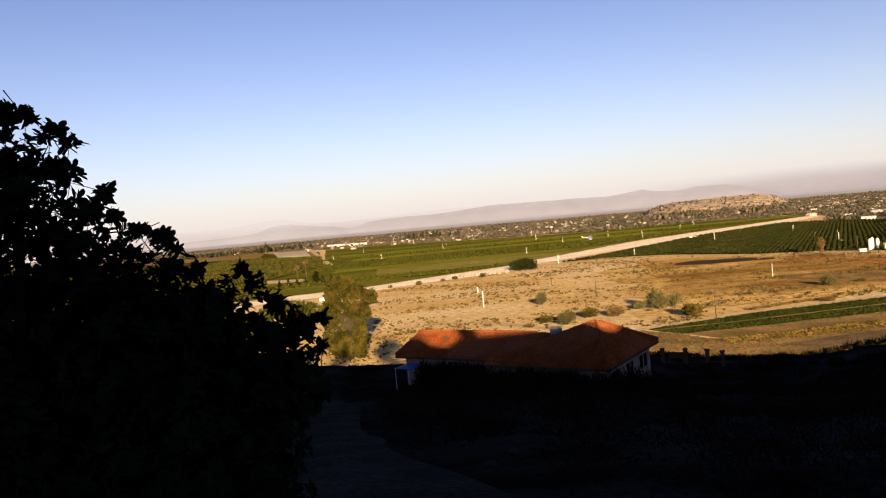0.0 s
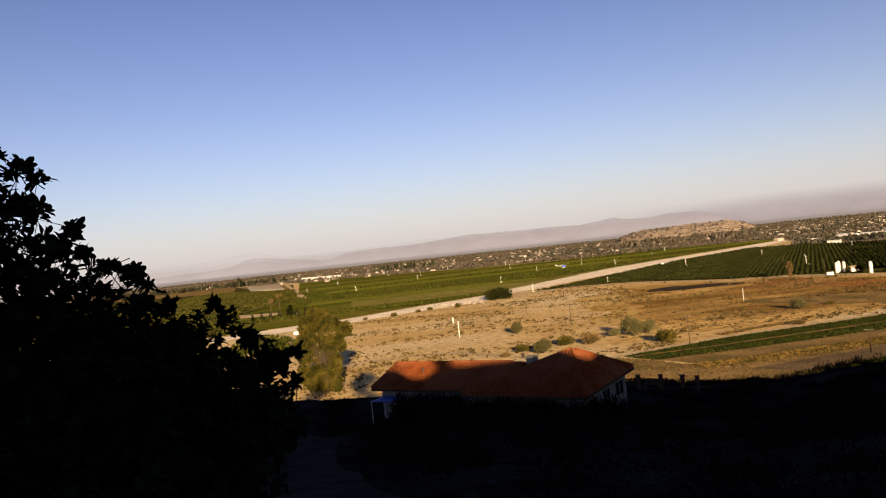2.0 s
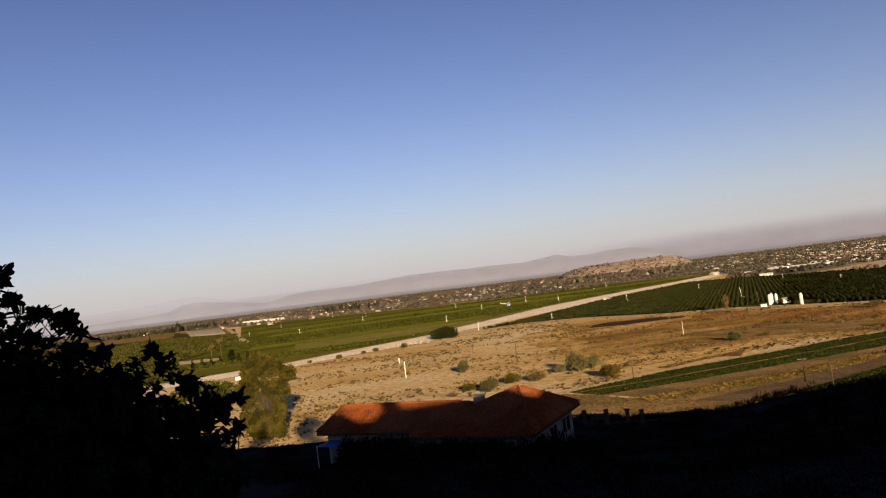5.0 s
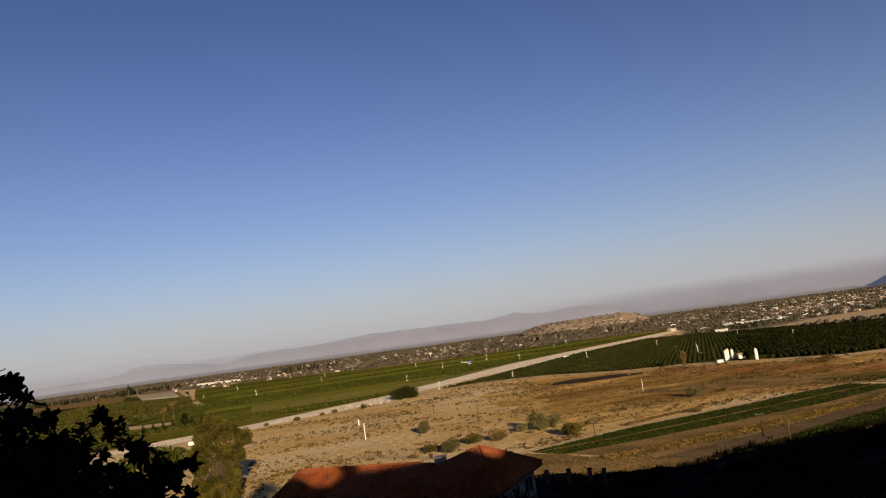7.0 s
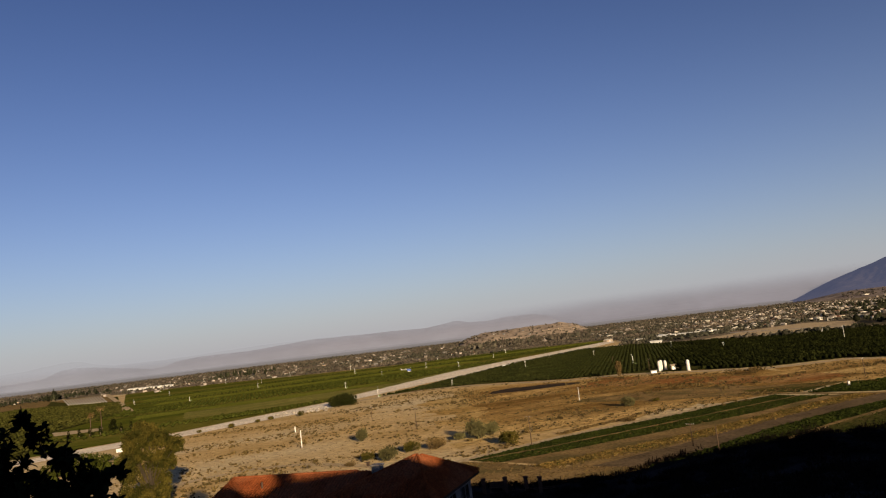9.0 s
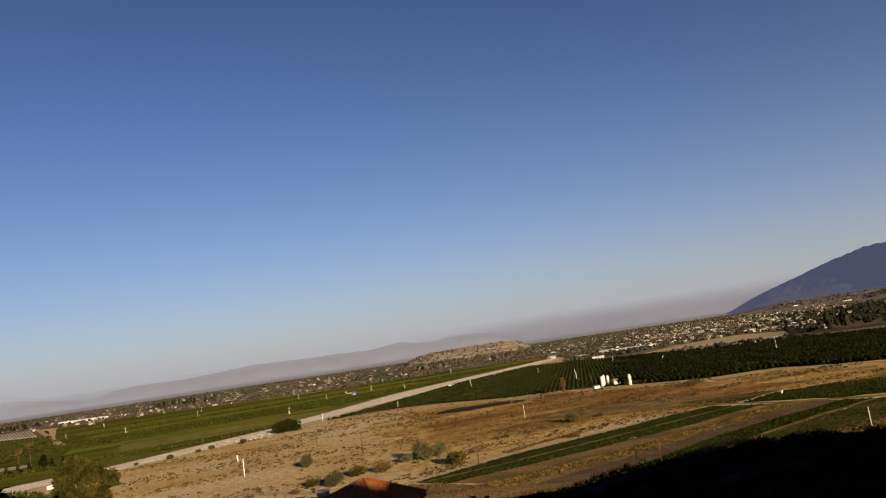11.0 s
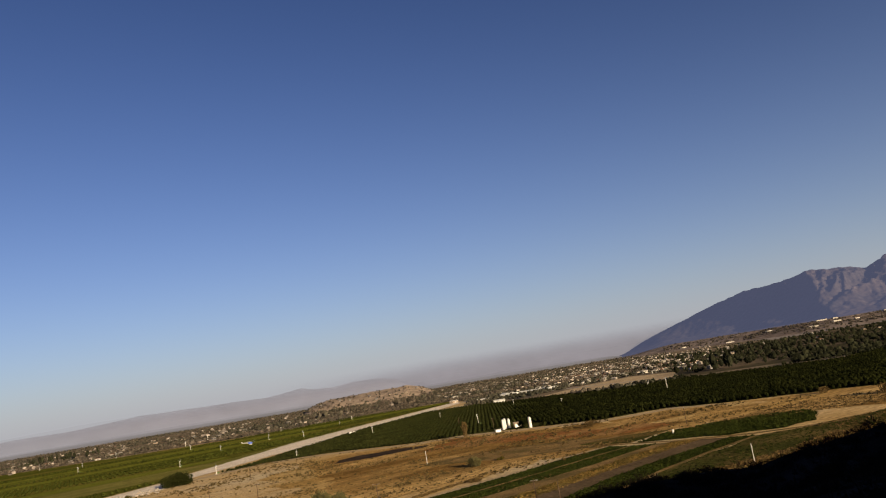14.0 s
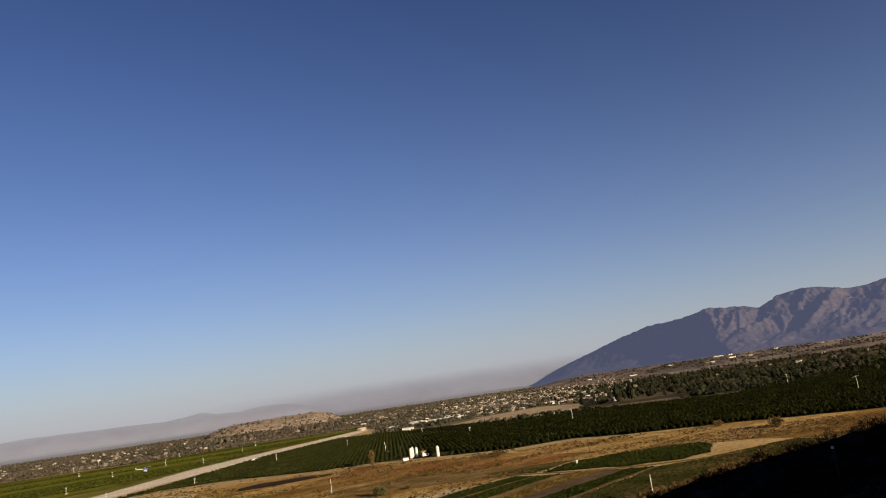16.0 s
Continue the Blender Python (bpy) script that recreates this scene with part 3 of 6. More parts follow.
g = Geo()
cols, lines, apron = 720, 120, 26
for i in range(cols + 1):
    az = 38.5 + (100 - 38.5) * i / cols
    crest = float(np.interp(az, [a for a, _ in RIDGE], [e for _, e in RIDGE]))
    for j in range(-apron, lines + 1):
        if j < 0:
            dist = mountain_foot(az) + FAN * j / apron
            x, y, _ = at_angle(az, dist)
            swell = 2.2 * fbm(x, y, 90, 3.0) * smooth01((j + apron) / 12)
            g.v.append((x, y, fan_height(az, dist) - 1.2 * smooth01(-j / apron) + swell))
            continue
        s = j / lines
        k = s / 0.72
        # the range bends away at its western end, which leaves that flank in shade
        bend = az + 2.6 * (k - 1) * (j > 0) + 0.9 * noise.noise((az * 0.5, s * 3, 7.0)) if j else az
        foot = mountain_foot(bend) if j > 6 else mountain_foot(az) + (mountain_foot(bend) - mountain_foot(az)) * j / 6
        dist = foot + 950 * s
        base = fan_height(az, mountain_foot(az))
        top = 40 + (foot + 684) * math.tan(radians(crest))
        x, y, _ = at_angle(az, dist)
        rise = 0.05 * smooth01(k / 0.2) + 0.95 * k ** 1.6 if k < 1 else max(0.0, 1 - (k - 1) * 1.2)
        warp = 80 * noise.noise((x / 420, y / 420, 1.0))
        lean = az * 62 - dist * 0.62 + warp
        spur = (ridged(lean, dist * 0.14, 230, 2.0) + 0.55 * ridged(lean + dist * 0.25, dist * 0.2, 95, 5.0) + 0.4 * ridged(az * 62 + dist * 0.1 + warp, dist * 0.25, 42, 8.0)
                + 0.2 * ridged(x, y, 24, 3.0) + 0.16 * fbm(x, y, 50, 6.0))
        mask = math.sin(min(1.0, k) * math.pi) ** 0.7 if 0 < k < 1 else 0.0
        mask *= 0.22 + 0.78 * smooth01((bend - 50.6) / 2.4)
        g.v.append((x, y, base + max(0.0, top - base) * rise * (1 + 0.40 * mask * (spur - 1.1)) + 0.018 * top * fbm(x, y, 45, 4.0) * min(1.0, k * 5)))
wide = lines + apron + 1
for i in range(cols):
    g.f += [(i * wide + j, i * wide + j + 1, (i + 1) * wide + j + 1, (i + 1) * wide + j) for j in range(wide - 1)]
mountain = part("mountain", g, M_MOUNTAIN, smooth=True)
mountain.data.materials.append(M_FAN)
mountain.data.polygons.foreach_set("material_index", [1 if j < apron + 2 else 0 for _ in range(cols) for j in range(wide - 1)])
tagged(mountain, "haze-tinted brown mauve mountain range with eroded spurs above a dry fan", "mountain", kind="structure")
# scrub and groves dotted over the fan
g, r9 = Geo(), random.Random(61)
for _ in range(2600):
    az = r9.uniform(43, 76)
    dist = mountain_foot(az) - FAN * r9.uniform(0.05, 0.75)
    x, y, _ = at_angle(az, dist)
    if fbm(x, y, 130, 12.0) < r9.uniform(-0.3, 0.25):
        continue
    z, w, h = fan_height(az, dist), r9.uniform(2, 6), r9.uniform(2, 4.5)
    g.lathe([(w * 0.6, z - 1), (w, z + h * 0.4), (w * 0.4, z + h)], 5, pose(x, y, 0, 0, 0, r9.uniform(0, 360)))
M_FANSCRUB = material("fan_scrub", (0.050, 0.042, 0.034), (0.030, 0.027, 0.022), 0.02, island=0.4)
tagged(part("fan_scrub", g, M_FANSCRUB), "dark scrub clumps dotted over the dry fan", "scrub", kind="stuff")


def far_range(name, az0, az1, dist, profile, mat, label, rough):
    geo = Geo()
    n = 260
    for i in range(n + 1):
        az = az0 + (az1 - az0) * i / n
        el = float(np.interp(az, [a for a, _ in profile], [e for _, e in profile]))
        top = 40 + dist * math.tan(radians(el)) + rough * (fbm(az, 0, 2.0, dist) + 0.4 * fbm(az, 0, 0.5, dist))
        for d, z in ((dist - 250, -1.0), (dist - 110, 0.45 * top), (dist, top), (dist + 90, 0.3 * top)):
            geo.v.append(at_angle(az, d, z))
    for i in range(n):
        geo.f += [(i * 4 + j, i * 4 + j + 1, i * 4 + j + 5, i * 4 + j + 4) for j in range(3)]
    tagged(part(name, geo, mat, smooth=True), label, "mountains", kind="structure")


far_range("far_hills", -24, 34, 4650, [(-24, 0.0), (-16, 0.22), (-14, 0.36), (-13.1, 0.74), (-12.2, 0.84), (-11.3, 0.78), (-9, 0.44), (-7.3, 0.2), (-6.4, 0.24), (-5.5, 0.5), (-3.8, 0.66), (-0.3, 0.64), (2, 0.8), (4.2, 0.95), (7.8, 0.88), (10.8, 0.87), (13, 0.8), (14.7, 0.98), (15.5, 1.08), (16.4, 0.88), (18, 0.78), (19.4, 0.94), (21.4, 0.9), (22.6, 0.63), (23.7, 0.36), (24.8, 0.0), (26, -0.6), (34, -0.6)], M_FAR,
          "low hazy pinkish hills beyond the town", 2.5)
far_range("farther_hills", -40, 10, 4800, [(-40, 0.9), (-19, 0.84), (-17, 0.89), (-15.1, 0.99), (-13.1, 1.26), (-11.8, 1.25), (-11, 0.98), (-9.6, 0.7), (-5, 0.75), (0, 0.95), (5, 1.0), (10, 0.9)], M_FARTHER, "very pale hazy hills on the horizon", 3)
# Low raised sheet glowing in haze tones for the plain's far edge.
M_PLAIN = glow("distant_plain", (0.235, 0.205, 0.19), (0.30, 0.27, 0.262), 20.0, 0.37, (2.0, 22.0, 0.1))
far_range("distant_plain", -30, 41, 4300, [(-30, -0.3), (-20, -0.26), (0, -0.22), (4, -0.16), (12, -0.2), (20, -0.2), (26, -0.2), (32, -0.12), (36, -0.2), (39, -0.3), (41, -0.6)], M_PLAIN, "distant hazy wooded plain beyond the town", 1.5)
# Even-topped sheet, fading upwards, stands for the haze bank itself.
far_range("dusty_range", 13, 50, 4750, [(13, 1.8), (50, 1.8)], M_HAZE, "grey mauve bank of painted haze on the horizon", 3)


def gold_height(x, y):
    """Height of the low hill by the town."""
    az, dist = math.degrees(math.atan2(x, y)), math.hypot(x, y)
    b = abs((dist - 2350) / 280 - 1)
    if b > 1:
        return 0.0
    h = 40 * (1 - b ** 2.2) * float(np.interp(az, [15.3, 16, 17.7, 19.4, 21.2, 22.6, 23.4, 24.4, 25.9], [0.0, 0.5, 0.88, 0.9, 0.93, 0.95, 1.0, 0.75, 0.0]))
    return h * (1 + 0.12 * fbm(x, y, 60)) + 0.04 * h * fbm(x, y, 18)


g = Geo()
n = 60
for i in range(n + 1):
    for j in range(n + 1):
        az, dist = 15.3 + 10.6 * i / n, 2350 + 560 * j / n
        x, y, _ = at_angle(az, dist)
        g.v.append((x, y, gold_height(x, y) - 0.5))
for i in range(n):
    g.f += [(i * (n + 1) + j, i * (n + 1) + j + 1, (i + 1) * (n + 1) + j + 1, (i + 1) * (n + 1) + j) for j in range(n)]
gold = tagged(part("golden_hill", g, M_GOLDHILL, smooth=True), "low golden grass hill with houses on it", "hill", kind="structure")

# ---- foliage helpers ----


def unit(r):
    while True:
        v = Vector((r.uniform(-1, 1), r.uniform(-1, 1), r.uniform(-1, 1)))
        if 0.05 < v.length < 1:
            return v.normalized()


def leaf_card(geo, p, d, n, length, width):
    """One pointed leaf from p along d, folded a little along its rib."""
    side = d.cross(n)
    if side.length < 1e-4:
        side = d.orthogonal()
    side.normalize()
    up = side.cross(d) * (width * 0.25)
    k = len(geo.v)
    geo.v += [tuple(p), tuple(p + d * length * 0.5 + side * width * 0.5 + up), tuple(p + d * length - up * 0.8), tuple(p + d * length * 0.5 - side * width * 0.5 + up)]
    geo.f += [(k, k + 1, k + 2), (k, k + 2, k + 3)]


def clumps(geo, blobs, count, size, r, droop=0.0, shell=0.55):
    """Leaf clusters filling the outer parts of a set of blobs (centre, radii)."""
    weights = [b[1][0] * b[1][1] + b[1][1] * b[1][2] for b in blobs]
    for _ in range(count):
        c, rad = r.choices(blobs, weights)[0]
        u = unit(r)
        s = shell + (1 - shell) * r.random() ** 0.6
        s *= 1 + 0.38 * noise.noise((u.x * 2.3 + c[0], u.y * 2.3 + c[1], u.z * 2.3 + c[2]))
        p = Vector((c[0] + u.x * rad[0] * s, c[1] + u.y * rad[1] * s, c[2] + u.z * rad[2] * s))
        d = (u + unit(r) * 0.9 + Vector((0, 0, -droop))).normalized()
        z = size * r.uniform(0.6, 1.35)
        leaf_card(geo, p, d, unit(r), z, z * r.uniform(0.35, 0.6))


def limbs(geo, base, tips, r0, r, sides=6):
    for tip in tips:
        b, t = Vector(base), Vector(tip)
        mid = b.lerp(t, 0.5) + Vector((r.uniform(-1, 1), r.uniform(-1, 1), 0)) * (t - b).length * 0.1
        geo.tube([b, b.lerp(mid, 0.5) + unit(r) * r0, mid, t], [r0, r0 * 0.75, r0 * 0.5, r0 * 0.15], sides)


# ---- citrus orchard and groves ----
def tree_template(r, leaves, jag):
    bm = bmesh.new()
    bmesh.ops.create_icosphere(bm, subdivisions=1, radius=1.0)
    geo = Geo()
    idx = {v: i for i, v in enumerate(bm.verts)}
    pts = [v.co * (1 + jag * r.uniform(-1, 1)) for v in bm.verts]
    geo.add([(p.x * 0.82, p.y * 0.82, max(-0.95, p.z * 0.9)) for p in pts], [tuple(idx[v] for v in f.verts) for f in bm.faces])
    bm.free()
    for _ in range(leaves):
        u = unit(r)
        if u.z < -0.5:
            u.z = -u.z
        leaf_card(geo, u * 0.72, (u + unit(r) * 0.6).normalized(), unit(r), r.uniform(0.35, 0.6), r.uniform(0.2, 0.35))
    return np.array(geo.v), geo.f


def grove(name, spots, mat, label, category, leaves, jag, seed):
    """Many trees in one mesh; a spot is x, y, z, radius, height."""
    r = random.Random(seed)
    templates = [tree_template(r, leaves, jag) for _ in range(5)]
    verts, faces, k = [], [], 0
    for x, y, z, rad, high in spots:
        tv, tf = r.choice(templates)
        a = r.uniform(0, 6.28)
        c, s = math.cos(a), math.sin(a)
        p = np.empty_like(tv)
        p[:, 0], p[:, 1], p[:, 2] = x + rad * (tv[:, 0] * c - tv[:, 1] * s), y + rad * (tv[:, 0] * s + tv[:, 1] * c), z + high * 0.5 * (tv[:, 2] + 0.97)
        verts.append(p)
        faces += [tuple(i + k for i in f) for f in tf]
        k += len(tv)
    me = bpy.data.meshes.new(name)
    me.from_pydata(np.concatenate(verts).tolist(), [], faces)
    me.materials.append(mat)
    return tagged(new(name, me), label, category, kind="stuff")


def rows_in(poly, heading, row, gap, r, jitter=0.5, skip=0.03):
    a = radians(heading)
    d, e = (math.sin(a), math.cos(a)), (math.cos(a), -math.sin(a))
    us = [x * d[0] + y * d[1] for x, y in poly]
    vs = [x * e[0] + y * e[1] for x, y in poly]
    v = min(vs)
    while v < max(vs):
        u = min(us)
        while u < max(us):
            x, y = u * d[0] + v * e[0] + r.uniform(-jitter, jitter), u * d[1] + v * e[1] + r.uniform(-jitter, jitter)
            if r.random() > skip and inside(x, y, poly):
                yield x, y
            u += gap
        v += row


TANK_YARD = (262, 440)
spots, paler = [], []
for x, y in rows_in(ORCHARD, 29, 3.35, 2.5, rng, 0.65, 0.05):
    az = math.degrees(math.atan2(x, y))
    if az > 74 or math.hypot(x - TANK_YARD[0], y - TANK_YARD[1]) < 26 or (x < 210 and math.hypot(x - 170, y - 556) < 12):
        continue
    if az < 31.5 + 2.5 * fbm(x, y, 80, 2.0):
        paler.append((x, y, 0, rng.uniform(1.05, 1.5), rng.uniform(1.1, 2.0)))
    else:
        far = smooth01((math.hypot(x, y) - 600) / 500)
        spots.append((x, y, 0, rng.uniform(1.05, 1.6), rng.uniform(2.0, 3.5) * (1 - 0.3 * far)))
grove("citrus_orchard", spots, M_CITRUS, "rows of dark green citrus trees in an orchard", "orchard", 9, 0.25, 1)
grove("young_citrus_orchard", paler, M_CITRUS_PALE, "rows of lower paler citrus trees in an orchard", "orchard", 6, 0.25, 21)
spots = [(x, y, 0, rng.uniform(1.3, 2.1), rng.uniform(1.4, 2.4)) for x, y in rows_in(GREENS, 58, 9.0, 5.5, rng, 0.8, 0.12)
         if any(lo < y - 0.08 * x + 8 * fbm(x, y, 60, 2.0) < hi for lo, hi in ((560, 602), (770, 905), (1000, 1046), (1180, 1225))) and not (600 < y < 735 and -70 < x < 140)]
grove("young_grove", spots, M_CROPTREE, "low rows of young green citrus trees", "grove", 4, 0.25, 2)
spots = [(x, y, 0, rng.uniform(1.6, 2.5), rng.uniform(1.6, 2.8)) for x, y in rows_in(LEFTS, 12, 10.0, 6.0, rng, 0.8, 0.08) if x > -420 and y < 1225 - 1.36 * (x + 224)]
grove("olive_grove", spots, M_OLIVE, "rows of low green grove trees", "grove", 5, 0.25, 3)
# band of trees along the near side of the wash
spots = []
for i in range(110):
    t, back = rng.random(), rng.random()
    x, y = -185 + 122 * t, 345 + 47 * t
    k = 1 - 0.16 * back
    spots.append((x * k + rng.uniform(-3, 3), y * k + rng.uniform(-3, 3), 0, rng.uniform(2.0, 3.0), rng.uniform(3.0, 4.2)))
for i in range(16):
    spots.append((-32 + 2.2 * i, 560 + rng.uniform(-2, 2), 0, rng.uniform(1.6, 2.4), rng.uniform(2.4, 3.4)))
grove("roadside_citrus", spots, M_CROPTREE, "green citrus trees below the pale road", "grove", 30, 0.2, 4)

g = Geo()
for i in range(14):
    t = i / 13
    x0, y0, x1, y1 = -235 - 75 * t, 1290 + 90 * t, -330 - 85 * t, 1745 + 60 * t
    d = Vector((y1 - y0, x0 - x1, 0)).normalized() * 1.3
    g.add([(x0 - d.x, y0 - d.y, 0.1), (x1 - d.x, y1 - d.y, 0.1), (x1, y1, 1.4), (x0, y0, 1.4), (x1 + d.x, y1 + d.y, 0.1), (x0 + d.x, y0 + d.y, 0.1)], [(0, 1, 2, 3), (3, 2, 4, 5), (0, 3, 5), (1, 4, 2)])
tagged(part("row_covers", g, WALLS[0]), "long white row covers on a far plot", "row covers", kind="stuff")

# ---- town: trees and houses ----
LOT = [(470, 780), (530, 660), (560, 590), (600, 590), (712, 736), (732, 862), (620, 860)]
spots, east = [], []
tries = 0
while len(spots) + len(east) < 19000 and tries < 120000:
    tries += 1
    az, dist = rng.uniform(-34, 76), 800 + 3300 * rng.random() ** 1.35
    x, y, _ = at_angle(az, dist)
    if not inside(x, y, TOWN) or fbm(x, y, 220, 3.0) < -0.28 or (az > 41 and (dist > 2450 or fbm(x, y, 140, 3.0) < -0.02)):
        continue
    if inside(x, y, LOT):
        continue
    big = rng.random() ** 2.5
    (east if az > 42 + rng.uniform(-2, 2) else spots).append((x, y, 0, rng.uniform(1.1, 2.4) + 1.6 * big, rng.uniform(2.0, 4.0) * (1.35 if 27 < az < 44 else 1.0) + 4 * big * rng.random()))
for _ in range(3600):
    x, y, _ = at_angle(rng.uniform(25, 43.5), 1010 + 2000 * rng.random() ** 1.2)
    if inside(x, y, TOWN) and not inside(x, y, LOT):
        spots.append((x, y, 0, rng.uniform(1.4, 2.7), rng.uniform(2.6, 5.0)))
grove("town_trees", spots, M_TOWNTREE, "haze-greyed olive trees scattered among the town houses", "trees", 5, 0.35, 5)
grove("east_town_trees", east, M_BELT, "dark green trees at the eastern edge of town", "trees", 10, 0.35, 15)
spots = []
for az0, az1, d0, d1, n, h in ((-22, -10, 1950, 2150, 130, 13), (-3, 1.5, 1900, 2050, 26, 17), (49, 72, 860, 2100, 420, 9), (43.5, 54, 950, 2000, 260, 9), (46.2, 47.6, 900, 930, 7, 20), (-14.0, -13.3, 1880, 1920, 7, 26)):
    for _ in range(n):
        x, y, _ = at_angle(rng.uniform(az0, az1), rng.uniform(d0, d1))
        spots.append((x, y, 0, rng.uniform(2.6, 4.8), h * rng.uniform(0.5, 1.1)))
grove("tall_trees", spots, M_BELT, "tall dark tree belts at the edge of town", "trees", 16, 0.3, 6)
spots = []
for _ in range(330):
    x, y, _ = at_angle(rng.uniform(15.0, 26.0), rng.uniform(1700, 2280))
    spots.append((x, y, 0, rng.uniform(3.0, 6.5), 12 * rng.uniform(0.45, 1.1)))
grove("foothill_trees", spots, M_TOWNTREE, "haze-greyed tall trees in front of the golden hill", "trees", 14, 0.35, 18)
spots = []
for _ in range(480):
    x, y, _ = at_angle(rng.uniform(15.4, 25.8), rng.uniform(2345, 2640))
    h = gold_height(x, y)
    if rng.random() < 1.0 - h / 42:
        spots.append((x, y, max(0, h - 1), rng.uniform(2, 4.5), rng.uniform(3, 7)))
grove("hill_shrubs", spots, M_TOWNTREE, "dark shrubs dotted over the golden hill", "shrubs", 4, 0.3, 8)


def far_house(kind, wall, roof):
    """A small far house: walls, pitched roof, windows and door on its front."""
    w, d, h, rise = kind
    house = empty("house", 0, 0, 0)
    part("wall", Geo().box(-w / 2, -d / 2, 0, w / 2, d / 2, h), wall, house)
    a = 0.6
    geo = Geo()
    if rise:
        geo.add([(-w / 2 - a, -d / 2 - a, h), (w / 2 + a, -d / 2 - a, h), (w / 2 + a, d / 2 + a, h), (-w / 2 - a, d / 2 + a, h), (-w / 2 + d * 0.3, 0, h + rise), (w / 2 - d * 0.3, 0, h + rise)],
                [(0, 1, 5, 4), (1, 2, 5), (2, 3, 4, 5), (3, 0, 4), (3, 2, 1, 0)])
    else:
        geo.box(-w / 2 - 0.2, -d / 2 - 0.2, h, w / 2 + 0.2, d / 2 + 0.2, h + 0.5)
    part("roof", geo, roof, house)
    for k in range(3):
        x = -w * 0.3 + w * 0.3 * k
        part("window", Geo().box(x - 0.8, -d / 2 - 0.06, h * 0.35, x + 0.8, -d / 2 + 0.05, h * 0.8), M_DARK, house)
    return tagged(house, "far house with sunlit walls and a pitched roof", "house", "town houses")


KINDS = [(8, 6.5, 2.4, 1.3), (10, 7, 2.5, 1.4), (7, 6, 3.8, 1.2), (17, 9, 3.0, 0), (28, 11, 3.6, 0), (11, 7, 3.8, 1.3)]
models = [far_house(KINDS[i], WALLS[i % 3 if i < 3 else 0], ROOFS[(i * 2 + 1) % 3]) for i in range(6)]
homes = []
for az0, az1, d0, d1, n, pick, grp in ((-12, 26, 1330, 2600, 60, (0, 1, 2, 0), 0), (26, 38, 1150, 2300, 55, (0, 1, 2, 3, 5), 0), (36, 46.5, 950, 1900, 64, (3, 5, 2, 0, 0), 0),
                                       (46, 68, 900, 2200, 26, (0, 1, 2, 5), 0), (-22, -12, 1750, 2300, 8, (0, 1), 0), (44, 62, 2700, 3300, 12, (3, 4), 0)):
    for _ in range(n):
        for _try in range(20):
            az, dist = rng.uniform(az0, az1), rng.uniform(d0, d1)
            x, y, _ = at_angle(az, dist)
            if inside(x, y, TOWN) and not inside(x, y, LOT) and not (az > 43 and 2300 < dist < 2700) and all(abs(x - p) + abs(y - q) > 22 for p, q, *_ in homes):
                homes.append((x, y, 0.05 + (fan_height(az, dist) if dist > 2250 and az > 40 else 0.0), rng.choice(pick), rng.uniform(-40, 40)))
                break
for _ in range(12):
    az, dist = rng.uniform(16.5, 24.8), rng.uniform(2400, 2520)
    x, y, _ = at_angle(az, dist)
    homes.append((x, y, gold_height(x, y) - 1.0, rng.choice((1, 2, 2)), rng.uniform(-40, 40)))
# the many smaller roofs further out, too far off to tell apart
g, r8 = Geo(), random.Random(77)
for _ in range(380):
    az = r8.choice((r8.uniform(-14, 34), r8.uniform(-10, 30), r8.uniform(28, 47), r8.uniform(34, 47)))
    x, y, _ = at_angle(az, r8.uniform(1500, 3000))
    w, d, h = r8.uniform(4, 8), r8.uniform(3.5, 6), r8.uniform(2.0, 3.6)
    m = pose(x, y, 0, 0, 0, r8.uniform(-40, 40))
    g.box(-w / 2, -d / 2, 0, w / 2, d / 2, h, m)
    g.add([(-w / 2 - 0.4, -d / 2 - 0.4, h), (w / 2 + 0.4, -d / 2 - 0.4, h), (w / 2 + 0.4, d / 2 + 0.4, h), (-w / 2 - 0.4, d / 2 + 0.4, h), (-w / 3, 0, h + 1.6), (w / 3, 0, h + 1.6)],
          [(0, 1, 5, 4), (1, 2, 5), (2, 3, 4, 5), (3, 0, 4)], m)
M_SUBURB = material("far_house_walls", (0.24, 0.205, 0.175), (0.10, 0.086, 0.072), 0.02, island=0.7)
M_ESTATE = material("pale_house_walls", (0.44, 0.39, 0.33), (0.15, 0.125, 0.10), 0.03, island=0.75)
estate = Geo()
for _ in range(230):
    az, dist = r8.gauss(38.4, 3.8), 1080 + 1500 * r8.random() ** 1.3
    if not 29 < az < 46:
        continue
    x, y, _ = at_angle(az, dist)
    if inside(x, y, LOT):
        continue
    w, d, h = r8.uniform(4, 9), r8.uniform(3.5, 6), r8.uniform(1.8, 3.2)
    m = pose(x, y, 0, 0, 0, r8.choice((12, -78)) + r8.uniform(-8, 8))
    estate.box(-w / 2, -d / 2, 0, w / 2, d / 2, h, m)
    estate.add([(-w / 2 - 0.4, -d / 2 - 0.4, h), (w / 2 + 0.4, -d / 2 - 0.4, h), (w / 2 + 0.4, d / 2 + 0.4, h), (-w / 2 - 0.4, d / 2 + 0.4, h), (-w / 3, 0, h + 1.5), (w / 3, 0, h + 1.5)],
               [(0, 1, 5, 4), (1, 2, 5), (2, 3, 4, 5), (3, 0, 4)], m)
tagged(part("estate", estate, M_ESTATE), "far dense estate of pale sunlit houses", "estate", kind="stuff")
tagged(part("suburb", g, M_SUBURB), "far pale suburb of small houses", "suburb", kind="stuff")
used = [False] * 6
for x, y, z, k, rz in homes:
    m = pose(x, y, z, 0, 0, rz)
    if not used[k]:
        models[k].matrix_world, used[k] = m, True
    else:
        copy_thing(models[k], m)


